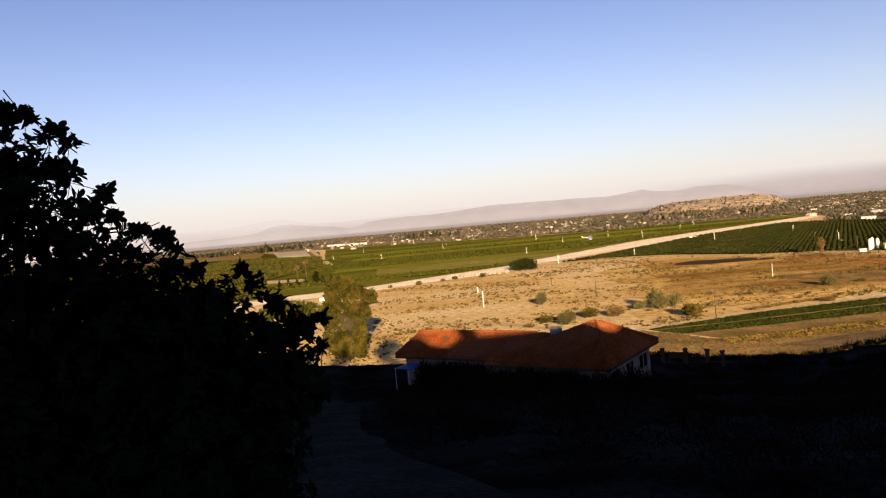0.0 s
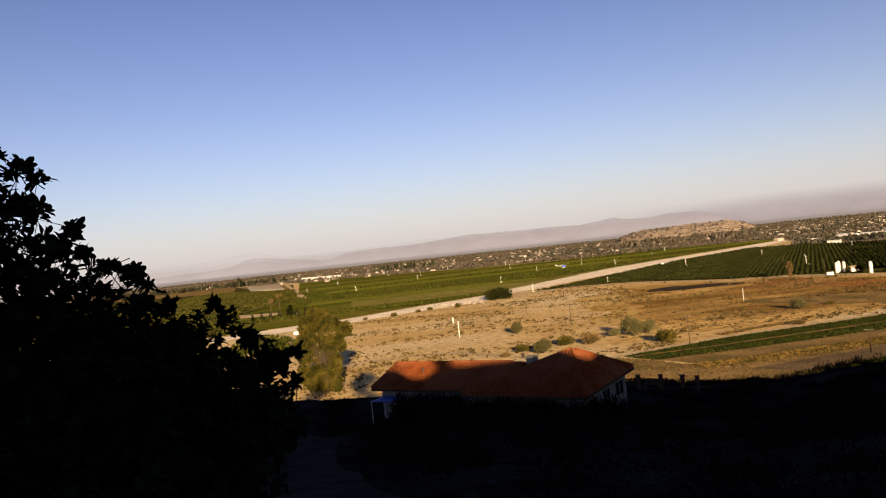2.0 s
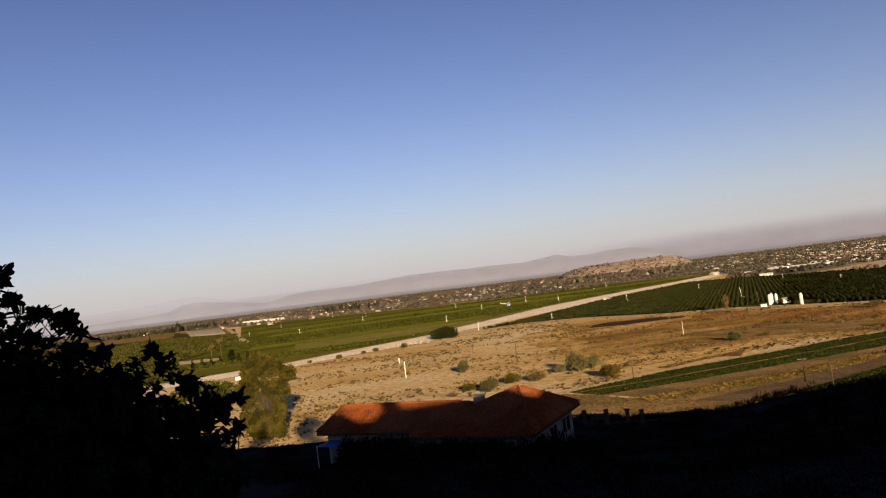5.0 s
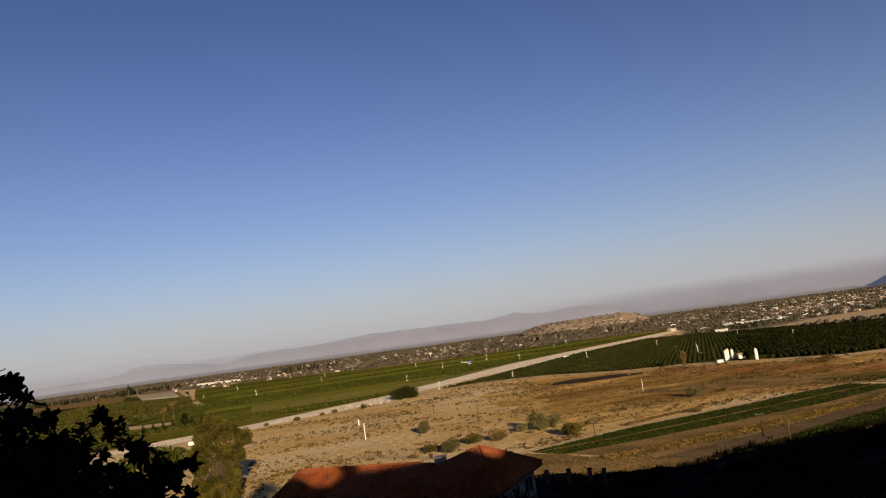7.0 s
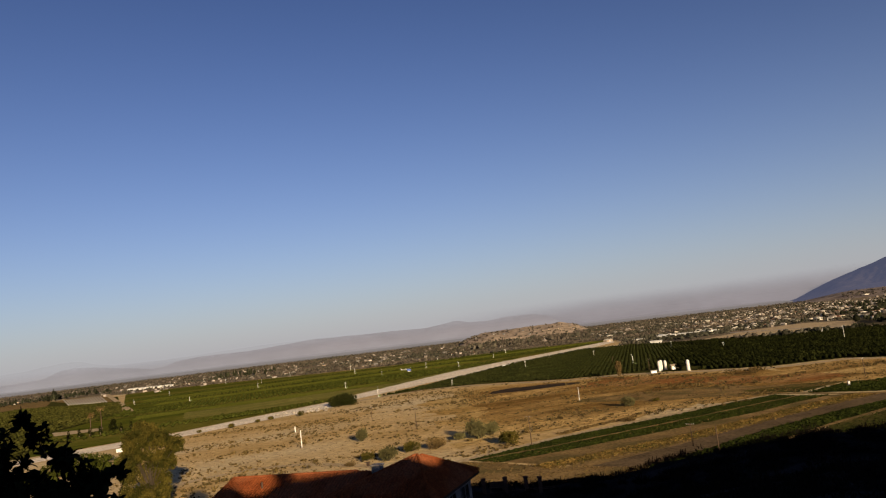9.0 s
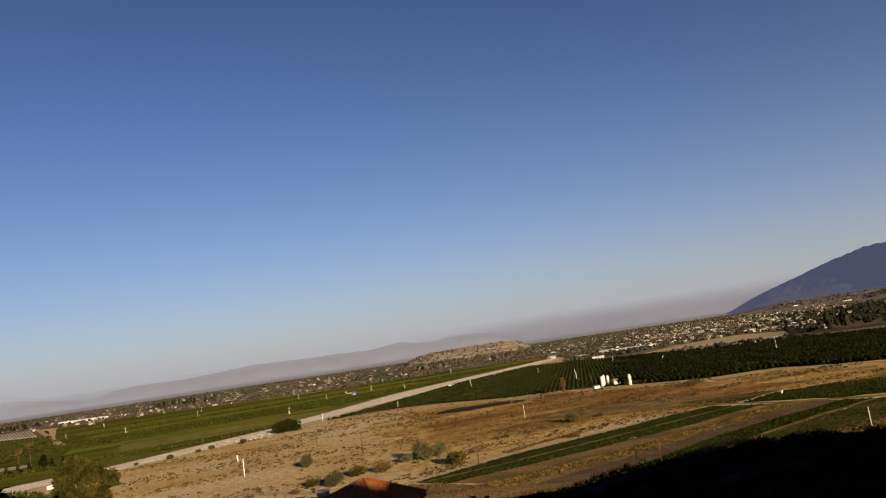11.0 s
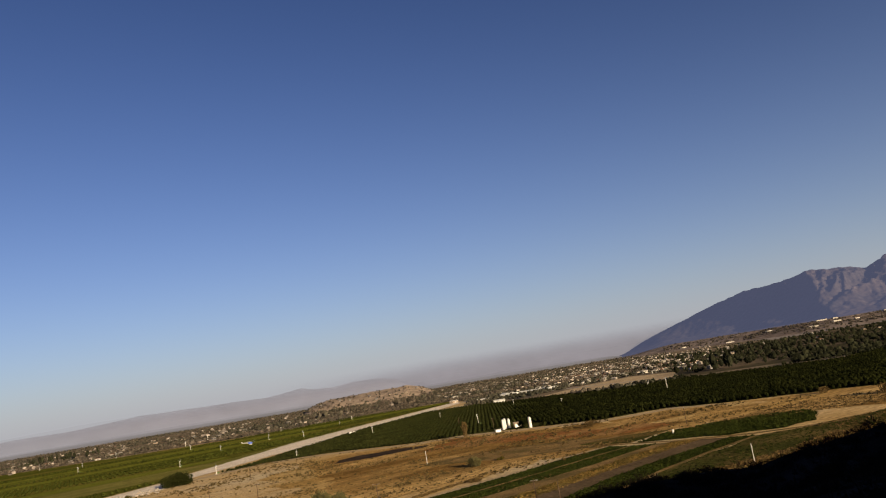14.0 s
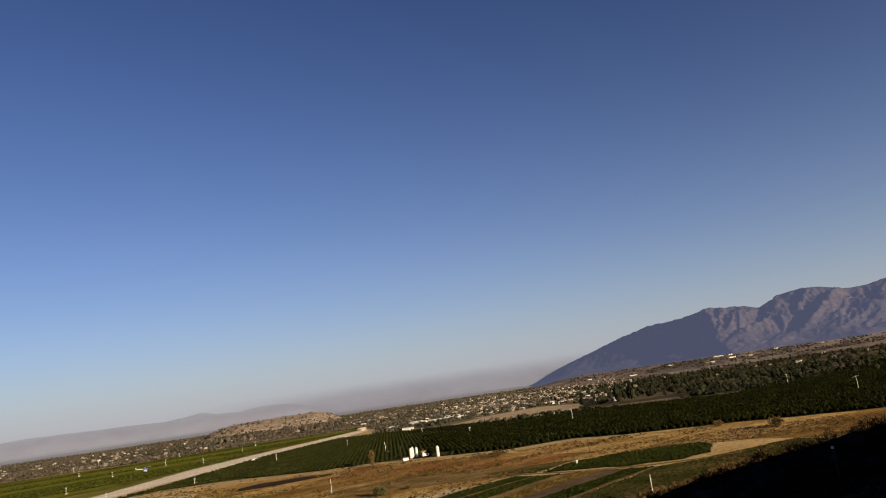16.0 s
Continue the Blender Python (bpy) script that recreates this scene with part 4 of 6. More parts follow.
def shed(x, y, w, d, h, rz, label, wall=M_WHITE, roof=None, category="shed"):
    ob = empty(category.replace(" ", "_"), x, y, 0.05, rz)
    part("wall", Geo().box(-w / 2, -d / 2, 0, w / 2, d / 2, h), wall, ob)
    part("roof", Geo().add([(-w / 2 - 0.4, -d / 2 - 0.4, h), (w / 2 + 0.4, -d / 2 - 0.4, h), (w / 2 + 0.4, d / 2 + 0.4, h), (-w / 2 - 0.4, d / 2 + 0.4, h), (-w / 2 - 0.4, 0, h + d * 0.18), (w / 2 + 0.4, 0, h + d * 0.18)],
                       [(0, 1, 5, 4), (1, 2, 5), (2, 3, 4, 5), (3, 0, 4), (3, 2, 1, 0)]), roof or M_WHITE, ob)
    part("door", Geo().box(-1.6, -d / 2 - 0.08, 0, 1.6, -d / 2 + 0.05, h * 0.75), M_STEEL, ob)
    return tagged(ob, label, category)


for i in range(9):
    t = i / 8
    shed(-296 + 100 * t, 1925 - 100 * t, 13, 8, 4, 40, "white packing shed in a row by the fields")
shed(548, 1085, 15, 7, 3.2, 25, "white farm building at the end of the wash", WALLS[1], WALLS[0])
shed(577, 957, 26, 8, 3.2, -55, "long white shed beside the valley road")
shed(600, 938, 30, 8, 3.0, -55, "long white shed beside the valley road")
shed(622, 920, 26, 8, 3.2, -55, "long white shed beside the valley road")
shed(522, 945, 22, 7, 2.8, -40, "low pale shed at the orchard's far corner")
shed(484, 830, 14, 6, 2.6, -40, "low pale shed at the orchard's far corner")
shed(585, 985, 24, 8, 3.4, 80, "long white shed beside the valley road")
shed(612, 905, 20, 8, 3.4, 80, "long white shed beside the valley road")

# ---- farm objects ----


def wind_machine(x, y, high, turn, tilt):
    ob = empty("wind_machine", x, y, 0.05, turn)
    part("base", Geo().box(-0.9, -0.9, 0, 0.9, 0.9, 0.35), M_CONCRETE, ob)
    part("tower", Geo().lathe([(0.22, 0.35), (0.17, high * 0.5), (0.13, high)], 12), M_WHITE, ob, smooth=False)
    part("engine", Geo().box(0.7, -0.6, 0.35, 2.4, 0.6, 1.5), M_GREENPAINT, ob)
    part("gearbox", Geo().box(-0.35, -0.7, high, 0.35, 0.45, high + 0.6), M_STEEL, ob)
    hub = part("hub", Geo().lathe([(0.25, -0.2), (0.25, 0.2), (0.1, 0.35)], 10, pose(0, -0.8, high + 0.3, 90, 0, 0)), M_STEEL, ob)
    for side in (1, -1):
        m = pose(0, -0.85, high + 0.3, 0, tilt, 0)
        part("blade", Geo().add([(side * 0.2, -0.05, -0.1), (side * 2.3, -0.02, -0.05), (side * 2.3, 0.03, 0.05), (side * 0.2, 0.05, 0.13), (side * 0.2, 0.0, 0.15), (side * 2.3, 0.05, 0.06)],
                                [(0, 1, 2, 3), (3, 2, 5, 4), (0, 3, 4), (1, 5, 2), (0, 4, 5, 1)], m), M_STEEL, hub)
    return tagged(ob, "white frost fan on a tall tower in the orchard", "wind machine", "orchard wind machines")


FANS = [(-175, 1469, 8.1), (-130, 1201, 6.8), (-79, 928, 6.0), (-58, 1469, 9.6), (59, 1404, 8.3), (0, 1058, 8.0), (6, 1233, 7.0), (85, 752, 6.8), (161, 1319, 9.4), (144, 1130, 7.2), (218, 1460, 9.4),
        (151, 923, 7.5), (225, 995, 8.4), (300, 1233, 7.8), (239, 876, 7.4), (342, 1052, 6.0), (408, 1188, 6.2), (252, 679, 7.9), (150, 577, 5.6), (342, 714, 7.5), (287, 531, 8.0), (437, 719, 6.5),
        (403, 578, 6.4), (507, 575, 5.8), (88, 566, 7.2), (-186, 1621, 8.0), (-152, 1010, 6.4)]
for x, y, h in FANS:
    wind_machine(x, y, h - 1.7, rng.uniform(-50, 50), rng.uniform(62, 118))
for az, dist, h in ((42.7, 652, 10.8), (62.2, 597, 10.2), (58.0, 816, 9.2)):
    x, y, _ = at_angle(az, dist)
    wind_machine(x, y, h, -az + rng.uniform(-15, 15), rng.uniform(-25, 25))


def utility_pole(x, y, high, turn, arms=1, label="weathered wooden utility pole in the dry field"):
    ob = empty("utility_pole", x, y, height(x, y) - 0.3, turn)
    part("pole", Geo().lathe([(0.19, 0), (0.16, high * 0.6), (0.12, high)], 8), M_POLE, ob, smooth=True)
    for k in range(arms):
        z = high - 0.5 - 0.9 * k
        part("crossarm", Geo().box(-1.15, -0.2, z, 1.15, -0.08, z + 0.14), M_POLE, ob)
        for s in (-1.0, -0.45, 0.45, 1.0):
            part("insulator", Geo().lathe([(0.05, z + 0.14), (0.08, z + 0.2), (0.04, z + 0.32)], 6, pose(s, -0.14, 0)), M_WHITE, ob)
    return tagged(ob, label, "utility pole", "valley utility poles")


for x, y, h in ((88, 241, 10.2), (68, 334, 9.7), (94, 477, 7.0), (57, 396, 7.6), (120, 194, 7.0), (121, 183, 7.2), (263, 277, 8.5), (291, 573, 6.4), (263, 465, 8.0)):
    utility_pole(x, y, h, rng.uniform(-40, 40), 0 if x == 121 else 1)


def standpipe(x, y, high, rad, label):
    ob = empty("standpipe", x, y, 0)
    part("pipe", Geo().lathe([(rad, 0), (rad, high - 0.5), (rad * 1.12, high - 0.5), (rad * 1.12, high)], 14), M_WHITE, ob)
    part("footing", Geo().lathe([(rad * 1.6, 0), (rad * 1.6, 0.3), (rad * 1.2, 0.45)], 14), M_CONCRETE, ob)
    return tagged(ob, label, "standpipe", "irrigation standpipes")


standpipe(155, 347, 6.6, 0.12, "slim white pipe post in the stubble field")
standpipe(16, 329, 7.4, 0.21, "tall white irrigation standpipe in sandy field")
standpipe(16.6, 394, 3.2, 0.35, "small white irrigation standpipe in sandy field")
standpipe(236, 258, 1.9, 0.4, "short white irrigation standpipe by green plot")
standpipe(180, 165, 6.3, 0.11, "slim white pipe post at the field edge")


def tank(x, y, rad, high):
    ob = empty("storage_tank", x, y, 0)
    part("shell", Geo().lathe([(rad, 0.3), (rad, high - 0.8), (rad * 0.8, high - 0.25), (rad * 0.25, high)], 20), M_WHITE, ob, smooth=False)
    part("footing", Geo().lathe([(rad * 1.15, 0), (rad * 1.15, 0.3)], 20), M_CONCRETE, ob)
    part("hatch", Geo().lathe([(0.4, high - 0.1), (0.4, high + 0.25)], 10), M_STEEL, ob)
    for s in range(8):
        part("rung", Geo().box(-0.25, -rad - 0.14, 0.8 + s * (high - 1.6) / 8, 0.25, -rad - 0.08, 0.88 + s * (high - 1.6) / 8), M_STEEL, ob)
    return tagged(ob, "tall white cylindrical tank at orchard edge", "storage tank", "white storage tanks")


for x, y, rad, h in ((258.6, 444, 1.1, 6.7), (261.8, 447, 1.15, 7.1), (266.2, 449, 1.15, 6.3), (265, 420, 1.2, 6.9)):
    tank(x, y, rad * 0.88, h)
shed(269.5, 444, 4.4, 4, 2.8, -20, "tan pump house beside white tanks", WALLS[1], WALLS[1], "pump house")
shed(250, 437, 3.6, 2.0, 1.5, -15, "low white pump box beside tanks", M_WHITE, M_WHITE, "pump box")


# ---- single trees and bushes ----
def bush_model(rad, high, mat, leaves, size, label, category, r, trunk=True):
    ob = empty("bush", 0, 0, 0)
    blobs = []
    for k in range(9):
        a, q = r.uniform(0, 6.28), r.uniform(0.15, 0.62) * rad
        b = r.uniform(0.3, 0.5)
        blobs.append(((q * math.cos(a), q * math.sin(a), high * r.uniform(0.32, 0.66)), (rad * b, rad * b, high * b * 0.75)))
    geo = Geo()
    clumps(geo, blobs, leaves, size, r, shell=0.35)
    stems = Geo()
    limbs(stems, (0, 0, -0.1), [b[0] for b in blobs], 0.09 * rad / 2, r, 5)
    part("stem", stems, M_TWIG, ob)
    part("foliage", geo, mat, ob)
    return tagged(ob, label, category)


r2 = random.Random(21)
BUSHES = [(41, 320, 3.6, 5.6, 0), (35, 265, 2.9, 3.2, 1), (41, 257, 4.6, 5.0, 0), (52, 270, 4.0, 4.0, 1), (61, 267, 4.6, 3.6, 2), (73, 280, 3.6, 3.0, 0), (80, 276, 6.0, 7.4, 0), (86, 279, 4.0, 5.4, 0),
          (84, 251, 4.6, 5.0, 1), (157, 299, 4.3, 4.6, 0), (-18, 478, 2.6, 3.0, 1), (-2, 491, 2.1, 2.2, 1), (6, 498, 2.6, 2.6, 1), (25, 496, 2.8, 3.6, 1), (-36, 474, 2.0, 2.2, 1),
          (357, 270, 3.4, 3.6, 2), (344, 226, 4.6, 5.0, 2), (262, 352, 3.4, 3.6, 2), (134, 258, 3.4, 1.5, 2), (172, 302, 2.4, 1.6, 1), (28, 258, 2.6, 1.4, 2)]
MODELS = [bush_model(1.0, 1.0, m, 1500, 0.13, lab, "bush", r2) for m, lab in
          ((M_SAGE, "grey-green sage bush on the dry field"), (M_EUC, "olive green bush on the dry field"), (M_DRY, "dry brown brittle bush on the field"))]
seen = [False] * 3
for x, y, rad, h, k in BUSHES:
    m = pose(x, y, height(x, y), 0, 0, r2.uniform(0, 360))
    ob = MODELS[k] if not seen[k] else copy_thing(MODELS[k], m)
    seen[k] = True
    ob.matrix_world = m @ Matrix.Diagonal((rad, rad, h, 1))
    tagged(ob, group="bushes on the dry field")


def broad_tree(name, x, y, z, blobs, mat, count, size, trunk_r, label, category, droop=0.2, bark=M_BARK, fork=0.3, shell=0.35, seed=3):
    r = random.Random(seed)
    ob = empty(name, x, y, z)
    top = max(b[0][2] for b in blobs)
    t = Geo()
    t.tube([(0, 0, -0.3), (0.15, 0.1, top * fork * 0.5), (0, 0, top * fork), (0.2, 0.1, top * 0.8)], [trunk_r, trunk_r * 0.85, trunk_r * 0.7, trunk_r * 0.25], 9)
    part("trunk", t, bark, ob, smooth=True)
    for b in blobs:
        lg = Geo()
        limbs(lg, (0, 0, min(top * fork, b[0][2])), [b[0]], trunk_r * 0.4, r, 6)
        part("limb", lg, bark, ob, smooth=True)
    geo = Geo()
    clumps(geo, blobs, count, size, r, droop, shell)
    part("crown", geo, mat, ob)
    return tagged(ob, label, category)


# lower and upper reach of the crown at each height above the ground
REACH = [(2.2, -6.2, 3.6), (5.0, -7.0, 4.2), (8.0, -7.2, 5.0), (11.0, -7.8, 5.6), (14.0, -8.0, 6.8), (17.0, -7.2, 6.6), (19.6, -6.6, 9.2), (21.6, -5.8, 6.0), (23.4, -3.6, 2.4)]
EUC, r10 = [], random.Random(14)
for z, lo, hi in REACH:
    n = max(2, int((hi - lo) / 2.3))
    for k in range(n + 1):
        w = r10.uniform(0.9, 1.4)
        EUC.append(((lo + 1.2 + (hi - lo - 2.4) * k / n + r10.uniform(-0.5, 0.5), r10.uniform(-2.4, 2.4), z + r10.uniform(-0.9, 0.9)), (1.45 * w, 1.45 * w, 1.8 * w)))
broad_tree("eucalyptus_tree", -31.0, 225.5, 0, EUC, M_EUC, 40000, 0.62, 0.36, "tall sunlit olive-yellow eucalyptus tree below the hillside", "tree", 0.9, M_TWIG, shell=0.0)
ROUND = [((0, 0, 3.4), (4.2, 4.2, 2.6)), ((3.4, 0.5, 2.9), (3.6, 3.2, 2.3)), ((-4.0, 0, 2.7), (3.8, 3.4, 2.2)), ((-7.5, 0, 2.4), (3.2, 3.0, 1.9))]
x, y, _ = at_angle(-12.2, 360)
broad_tree("citrus_tree", x, y, 0, [((a * 1.5, b * 1.5, c * 1.5), (d * 1.5, e * 1.5, f * 1.5)) for (a, b, c), (d, e, f) in ROUND], M_CROPTREE, 5000, 0.8, 0.3, "round bright green citrus trees by the road", "tree", 0.1, seed=5)
CLUMP = [((0, 0, 3.8), (4.6, 4.0, 3.8)), ((5, 1, 4.2), (4.8, 4.0, 4.2)), ((-4, 0, 3.4), (4.0, 3.6, 3.4)), ((9, 0, 3.2), (3.4, 3.2, 3.2)), ((2.5, 0, 5.0), (4.4, 3.6, 3.0)), ((-1, -2, 2.4), (5.5, 2.6, 2.4)), ((6, -2, 2.4), (4.5, 2.6, 2.4))]
broad_tree("dark_tree", 55, 532, 0, CLUMP, M_CITRUS_PALE, 7000, 0.9, 0.3, "dense dark green tree clump beside wash", "tree", 0.1, seed=6)
broad_tree("dark_tree", 265, 431, 0, [((0, 0, 2.4), (2.4, 2.4, 2.6)), ((0.8, 0, 3.8), (1.8, 1.8, 1.6))], M_CITRUS, 900, 0.8, 0.25, "dark green tree between white tanks", "tree", 0.1, seed=16)
PALM = [((0, 0, 2.6), (1.1, 1.1, 2.0)), ((0.2, 0, 5.2), (1.5, 1.5, 1.9)), ((-0.2, 0, 7.4), (1.8, 1.8, 1.6)), ((0.9, 0, 8.8), (0.7, 0.7, 1.3)), ((-0.8, 0, 9.4), (0.6, 0.6, 1.4))]
broad_tree("dead_palm", 230.5, 447, 0, PALM, M_DRY, 1500, 0.7, 0.35, "dead brown shaggy palm at orchard edge", "palm", 1.2, seed=8)


def palm(x, y, high, label):
    r = random.Random(int(x) + 5)
    ob = empty("palm_tree", x, y, 0)
    part("trunk", Geo().tube([(0, 0, -0.2), (0.15, 0, high * 0.5), (0, 0, high)], [0.4, 0.3, 0.26], 8), M_POLE, ob, smooth=True)
    for k in range(34):
        a, e = r.uniform(0, 6.28), r.uniform(-0.9, 0.9)
        d = Vector((math.cos(a) * math.cos(e), math.sin(a) * math.cos(e), math.sin(e)))
        g_ = Geo()
        p = Vector((0, 0, high))
        for s in range(4):
            q = p + d * 0.85
            leaf_card(g_, p, d, Vector((0, 0, 1)), 1.1, 0.95 - 0.15 * s)
            p, d = q, (d + Vector((0, 0, -0.3))).normalized()
        part("frond", g_, M_DRY, ob)
    return tagged(ob, label, "palm")


palm(-119, 589, 14.5, "tall fan palm with tawny crown")
palm(-114, 601, 17.5, "tall fan palm with tawny crown")
broad_tree("dark_tree", -107, 604, 0, [((0, 0, 3.2), (2.6, 2.6, 3.0)), ((0.6, 0, 6.2), (1.6, 1.6, 2.4))], M_CITRUS, 900, 0.9, 0.3, "small dark evergreen tree in the grove", "tree", 0, seed=9)

# scrub tufts over the dry field
g, r3 = Geo(), random.Random(31)
dry = [(-60, 215), (-60, 440), (48, 520), (75, 560), (124, 580), (208, 480), (245, 458), (275, 395), (330, 352), (350, 265), (230, 262), (126, 254), (60, 236), (30, 212)]
while len(g.v) < 6000 * 20:
    x, y = r3.uniform(-60, 380), r3.uniform(200, 580)
    if not inside(x, y, dry) or fbm(x * 0.45, y, 22, 7.0) < r3.uniform(-0.15, 0.5):
        continue
    s = r3.uniform(0.25, 0.75) * (1.7 if r3.random() < 0.1 else 1)
    for k in range(5):
        d = Vector((r3.uniform(-1, 1), r3.uniform(-1, 1), r3.uniform(0.3, 1.0))).normalized()
        leaf_card(g, Vector((x + r3.uniform(-0.4, 0.4) * s, y + r3.uniform(-0.4, 0.4) * s, 0)), d, unit(r3), s * 1.3, s * 0.9)
tagged(part("scrub_tufts", g, M_SCRUB), "low dry scrub tufts scattered over sandy field", "scrub", kind="stuff")
# weeds and crop tops along the strips


POND = [(138, 455), (160, 440), (200, 436), (206, 448), (196, 464), (164, 481), (146, 473)]


def tufts(geo, poly, count, low, high, r, cards=5):
    xs, ys = [p[0] for p in poly], [p[1] for p in poly]
    made = 0
    while made < count:
        x, y = r.uniform(min(xs), max(xs)), r.uniform(min(ys), max(ys))
        if not inside(x, y, poly) or inside(x, y, POND):
            continue
        made += 1
        s, z = r.uniform(low, high), height(x, y)
        for k in range(cards):
            d = Vector((r.uniform(-1, 1), r.uniform(-1, 1), r.uniform(0.2, 1.0))).normalized()
            leaf_card(geo, Vector((x + r.uniform(-0.5, 0.5) * s, y + r.uniform(-0.5, 0.5) * s, z)), d, unit(r), s * 1.3, s * 0.9)


g = Geo()
tufts(g, [(96, 268), (150, 268), (230, 270), (322, 268), (326, 310), (316, 345), (274, 358), (252, 400), (228, 450), (198, 468), (160, 500), (118, 440), (104, 340)], 6500, 0.15, 0.42, r3, 3)
tufts(g, [(-50, 230), (30, 225), (90, 262), (104, 340), (118, 440), (60, 500), (-20, 450), (-60, 400)], 3500, 0.12, 0.34, r3, 3)
M_STRAW = material("straw_grass", (0.15, 0.094, 0.03), (0.085, 0.05, 0.015), 0.04, rough=0.95, island=0.5)
tagged(part("straw_grass", g, M_STRAW), "short straw-coloured grass over the dry field", "grass", kind="stuff")
g = Geo()
tufts(g, [(40, 205), (62, 229), (70, 219), (74, 205), (86, 191), (97, 179), (84, 160), (50, 172)], 1100, 0.2, 0.5, r3, 4)
tufts(g, between(2, 3), 350, 0.2, 0.45, r3, 3)
tufts(g, between(3, 6), 900, 0.12, 0.35, r3, 3)
tufts(g, between(8, 9) + [(160, 165), (230, 190)], 500, 0.15, 0.4, r3, 3)
tufts(g, [(228, 262), (330, 262), (380, 210), (330, 170), (300, 215), (262, 255)], 1800, 0.2, 0.7, r3, 4)
tufts(g, [(246, 199), (300, 190), (330, 170), (290, 150), (240, 150)], 1500, 0.2, 0.6, r3, 4)
tufts(g, [(140, 158), (170, 173), (205, 172), (235, 180), (252, 170), (215, 148), (150, 148)], 2600, 0.25, 0.8, r3, 4)
tufts(g, [(104, 252), (122, 259), (142, 265), (142, 267), (121, 262), (103, 255)], 260, 0.3, 0.8, r3, 5)
tagged(part("dry_weeds", g, M_DRY), "yellow dry weeds between the field strips", "weeds", kind="stuff")
g = Geo()
tufts(g, between(4, 5), 2000, 0.25, 0.6, r3, 5)
tufts(g, LINES[5] + [(x, y - 3.5) for x, y in LINES[5][::-1]], 600, 0.2, 0.5, r3, 4)
tagged(part("ochre_weeds", g, M_OCHRE), "clumped ochre weeds along the dirt road", "weeds", kind="stuff")
g = Geo()
tufts(g, between(1, 2), 2600, 0.2, 0.45, r3)
tufts(g, [(x, y - 2.4) for x, y in LINES[2]] + LINES[3][::-1], 2600, 0.25, 0.6, r3)
tufts(g, between(4, 5), 500, 0.2, 0.5, r3)
tufts(g, between(7, 8), 1500, 0.25, 0.6, r3)
tufts(g, [(216, 258), (240, 266), (262, 261), (282, 249), (296, 236), (286, 222), (264, 207), (248, 209), (234, 222), (224, 240)], 2600, 0.3, 0.8, r3)
tufts(g, LINES[9] + [(246, 199), (300, 190), (290, 160), (197, 150), (140, 158)], 3000, 0.2, 0.5, r3)
tagged(part("crop_plants", g, M_CROP), "green crop plants along the field strips", "crops", kind="stuff")
# a row of small upright evergreens by the grove lane
first = None
for k in range(7):
    x, y = -128 + 6.2 * k, 563 + 3.2 * k
    if first is None:
        first = broad_tree("evergreen", x, y, 0, [((0, 0, 2.2), (1.3, 1.3, 2.2)), ((0.1, 0, 4.4), (0.9, 0.9, 1.9))], M_CITRUS, 420, 0.6, 0.15, "small dark upright evergreen in the grove", "tree", 0, seed=11)
        tagged(first, group="evergreen row")
    else:
        copy_thing(first, pose(x, y, 0, 0, 0, 50 * k))

# ---- the house below ----
HX, HY, HZ, HTURN = -5.9, 75.5, 24.0, -34.0
house = empty("house_main", HX, HY, HZ, HTURN)
house.name = "tile_roof_house"
tagged(house, "white stucco house with orange terracotta tile roof", "house")


def slab_roof(tops, facets, thick):
    """A roof skin with thickness: the facets above, the same lowered beneath, and the rim."""
    geo = Geo()
    n = len(tops)
    geo.v = [tuple(p) for p in tops] + [(p[0], p[1], p[2] - thick) for p in tops]
    geo.f = [tuple(f) for f in facets] + [tuple(i + n for i in reversed(f)) for f in facets]
    edges = {}
    for f in facets:
        for a, b in zip(f, f[1:] + f[:1]):
            edges[(a, b)] = True
    for a, b in edges:
        if (b, a) not in edges:
            geo.f.append((b, a, a + n, b + n))
    return geo


def barrel_rows(geo, corner, along, up, length, limit):
    """Half-round tile rows running up a roof facet; limit(s) gives how far up each row goes."""
    s = 0.16
    nrm = Vector(along).cross(Vector(up)).normalized()
    while s < length - 0.1:
        lo, hi = limit(s)
        if hi - lo > 0.3:
            base = Vector(corner) + Vector(along) * s
            k = len(geo.v)
            prof = [(-0.13, 0.004), (-0.08, 0.06), (0, 0.085), (0.08, 0.06), (0.13, 0.004)]
            courses = max(1, int((hi - lo) / 0.8))
            for c in range(courses):
                for e, lift in ((0, 0.025), (1, 0.0)):
                    q = base + Vector(up) * (lo + (hi - lo) * (c + e) / courses)
                    geo.v += [tuple(q + Vector(along) * a + nrm * (b + lift)) for a, b in prof]
                j = k + c * 10
                geo.f += [(j + i, j + i + 1, j + 6 + i, j + 5 + i) for i in range(4)]
        s += 0.32


EZ, RZ = 2.7, 4.45
W1, L1 = 8.6, 15.6
left_tops = [(0, 0, EZ), (L1, 0, EZ), (L1, W1, EZ), (0, W1, EZ), (0.5, W1 / 2, RZ), (L1, W1 / 2, RZ)]
roof = part("roof", slab_roof(left_tops, [[0, 1, 5, 4], [2, 3, 4, 5], [3, 0, 4], [1, 2, 5]], 0.16), M_TILE, house, "orange terracotta tile roof")
sl = math.hypot(W1 / 2, RZ - EZ)
up = Vector((0, W1 / 2, RZ - EZ)) / sl
g = Geo()
barrel_rows(g, (0, 0, EZ), (1, 0, 0), up, L1, lambda s: (0, sl if s > 0.5 else sl * s / 0.5))
part("barrel_tiles", g, M_TILE, roof)
X0, X1, Y0, Y1, AX, AY, AZ_ = 12.0, 24.0, -2.0, 11.1, 20.4, 4.6, 5.6
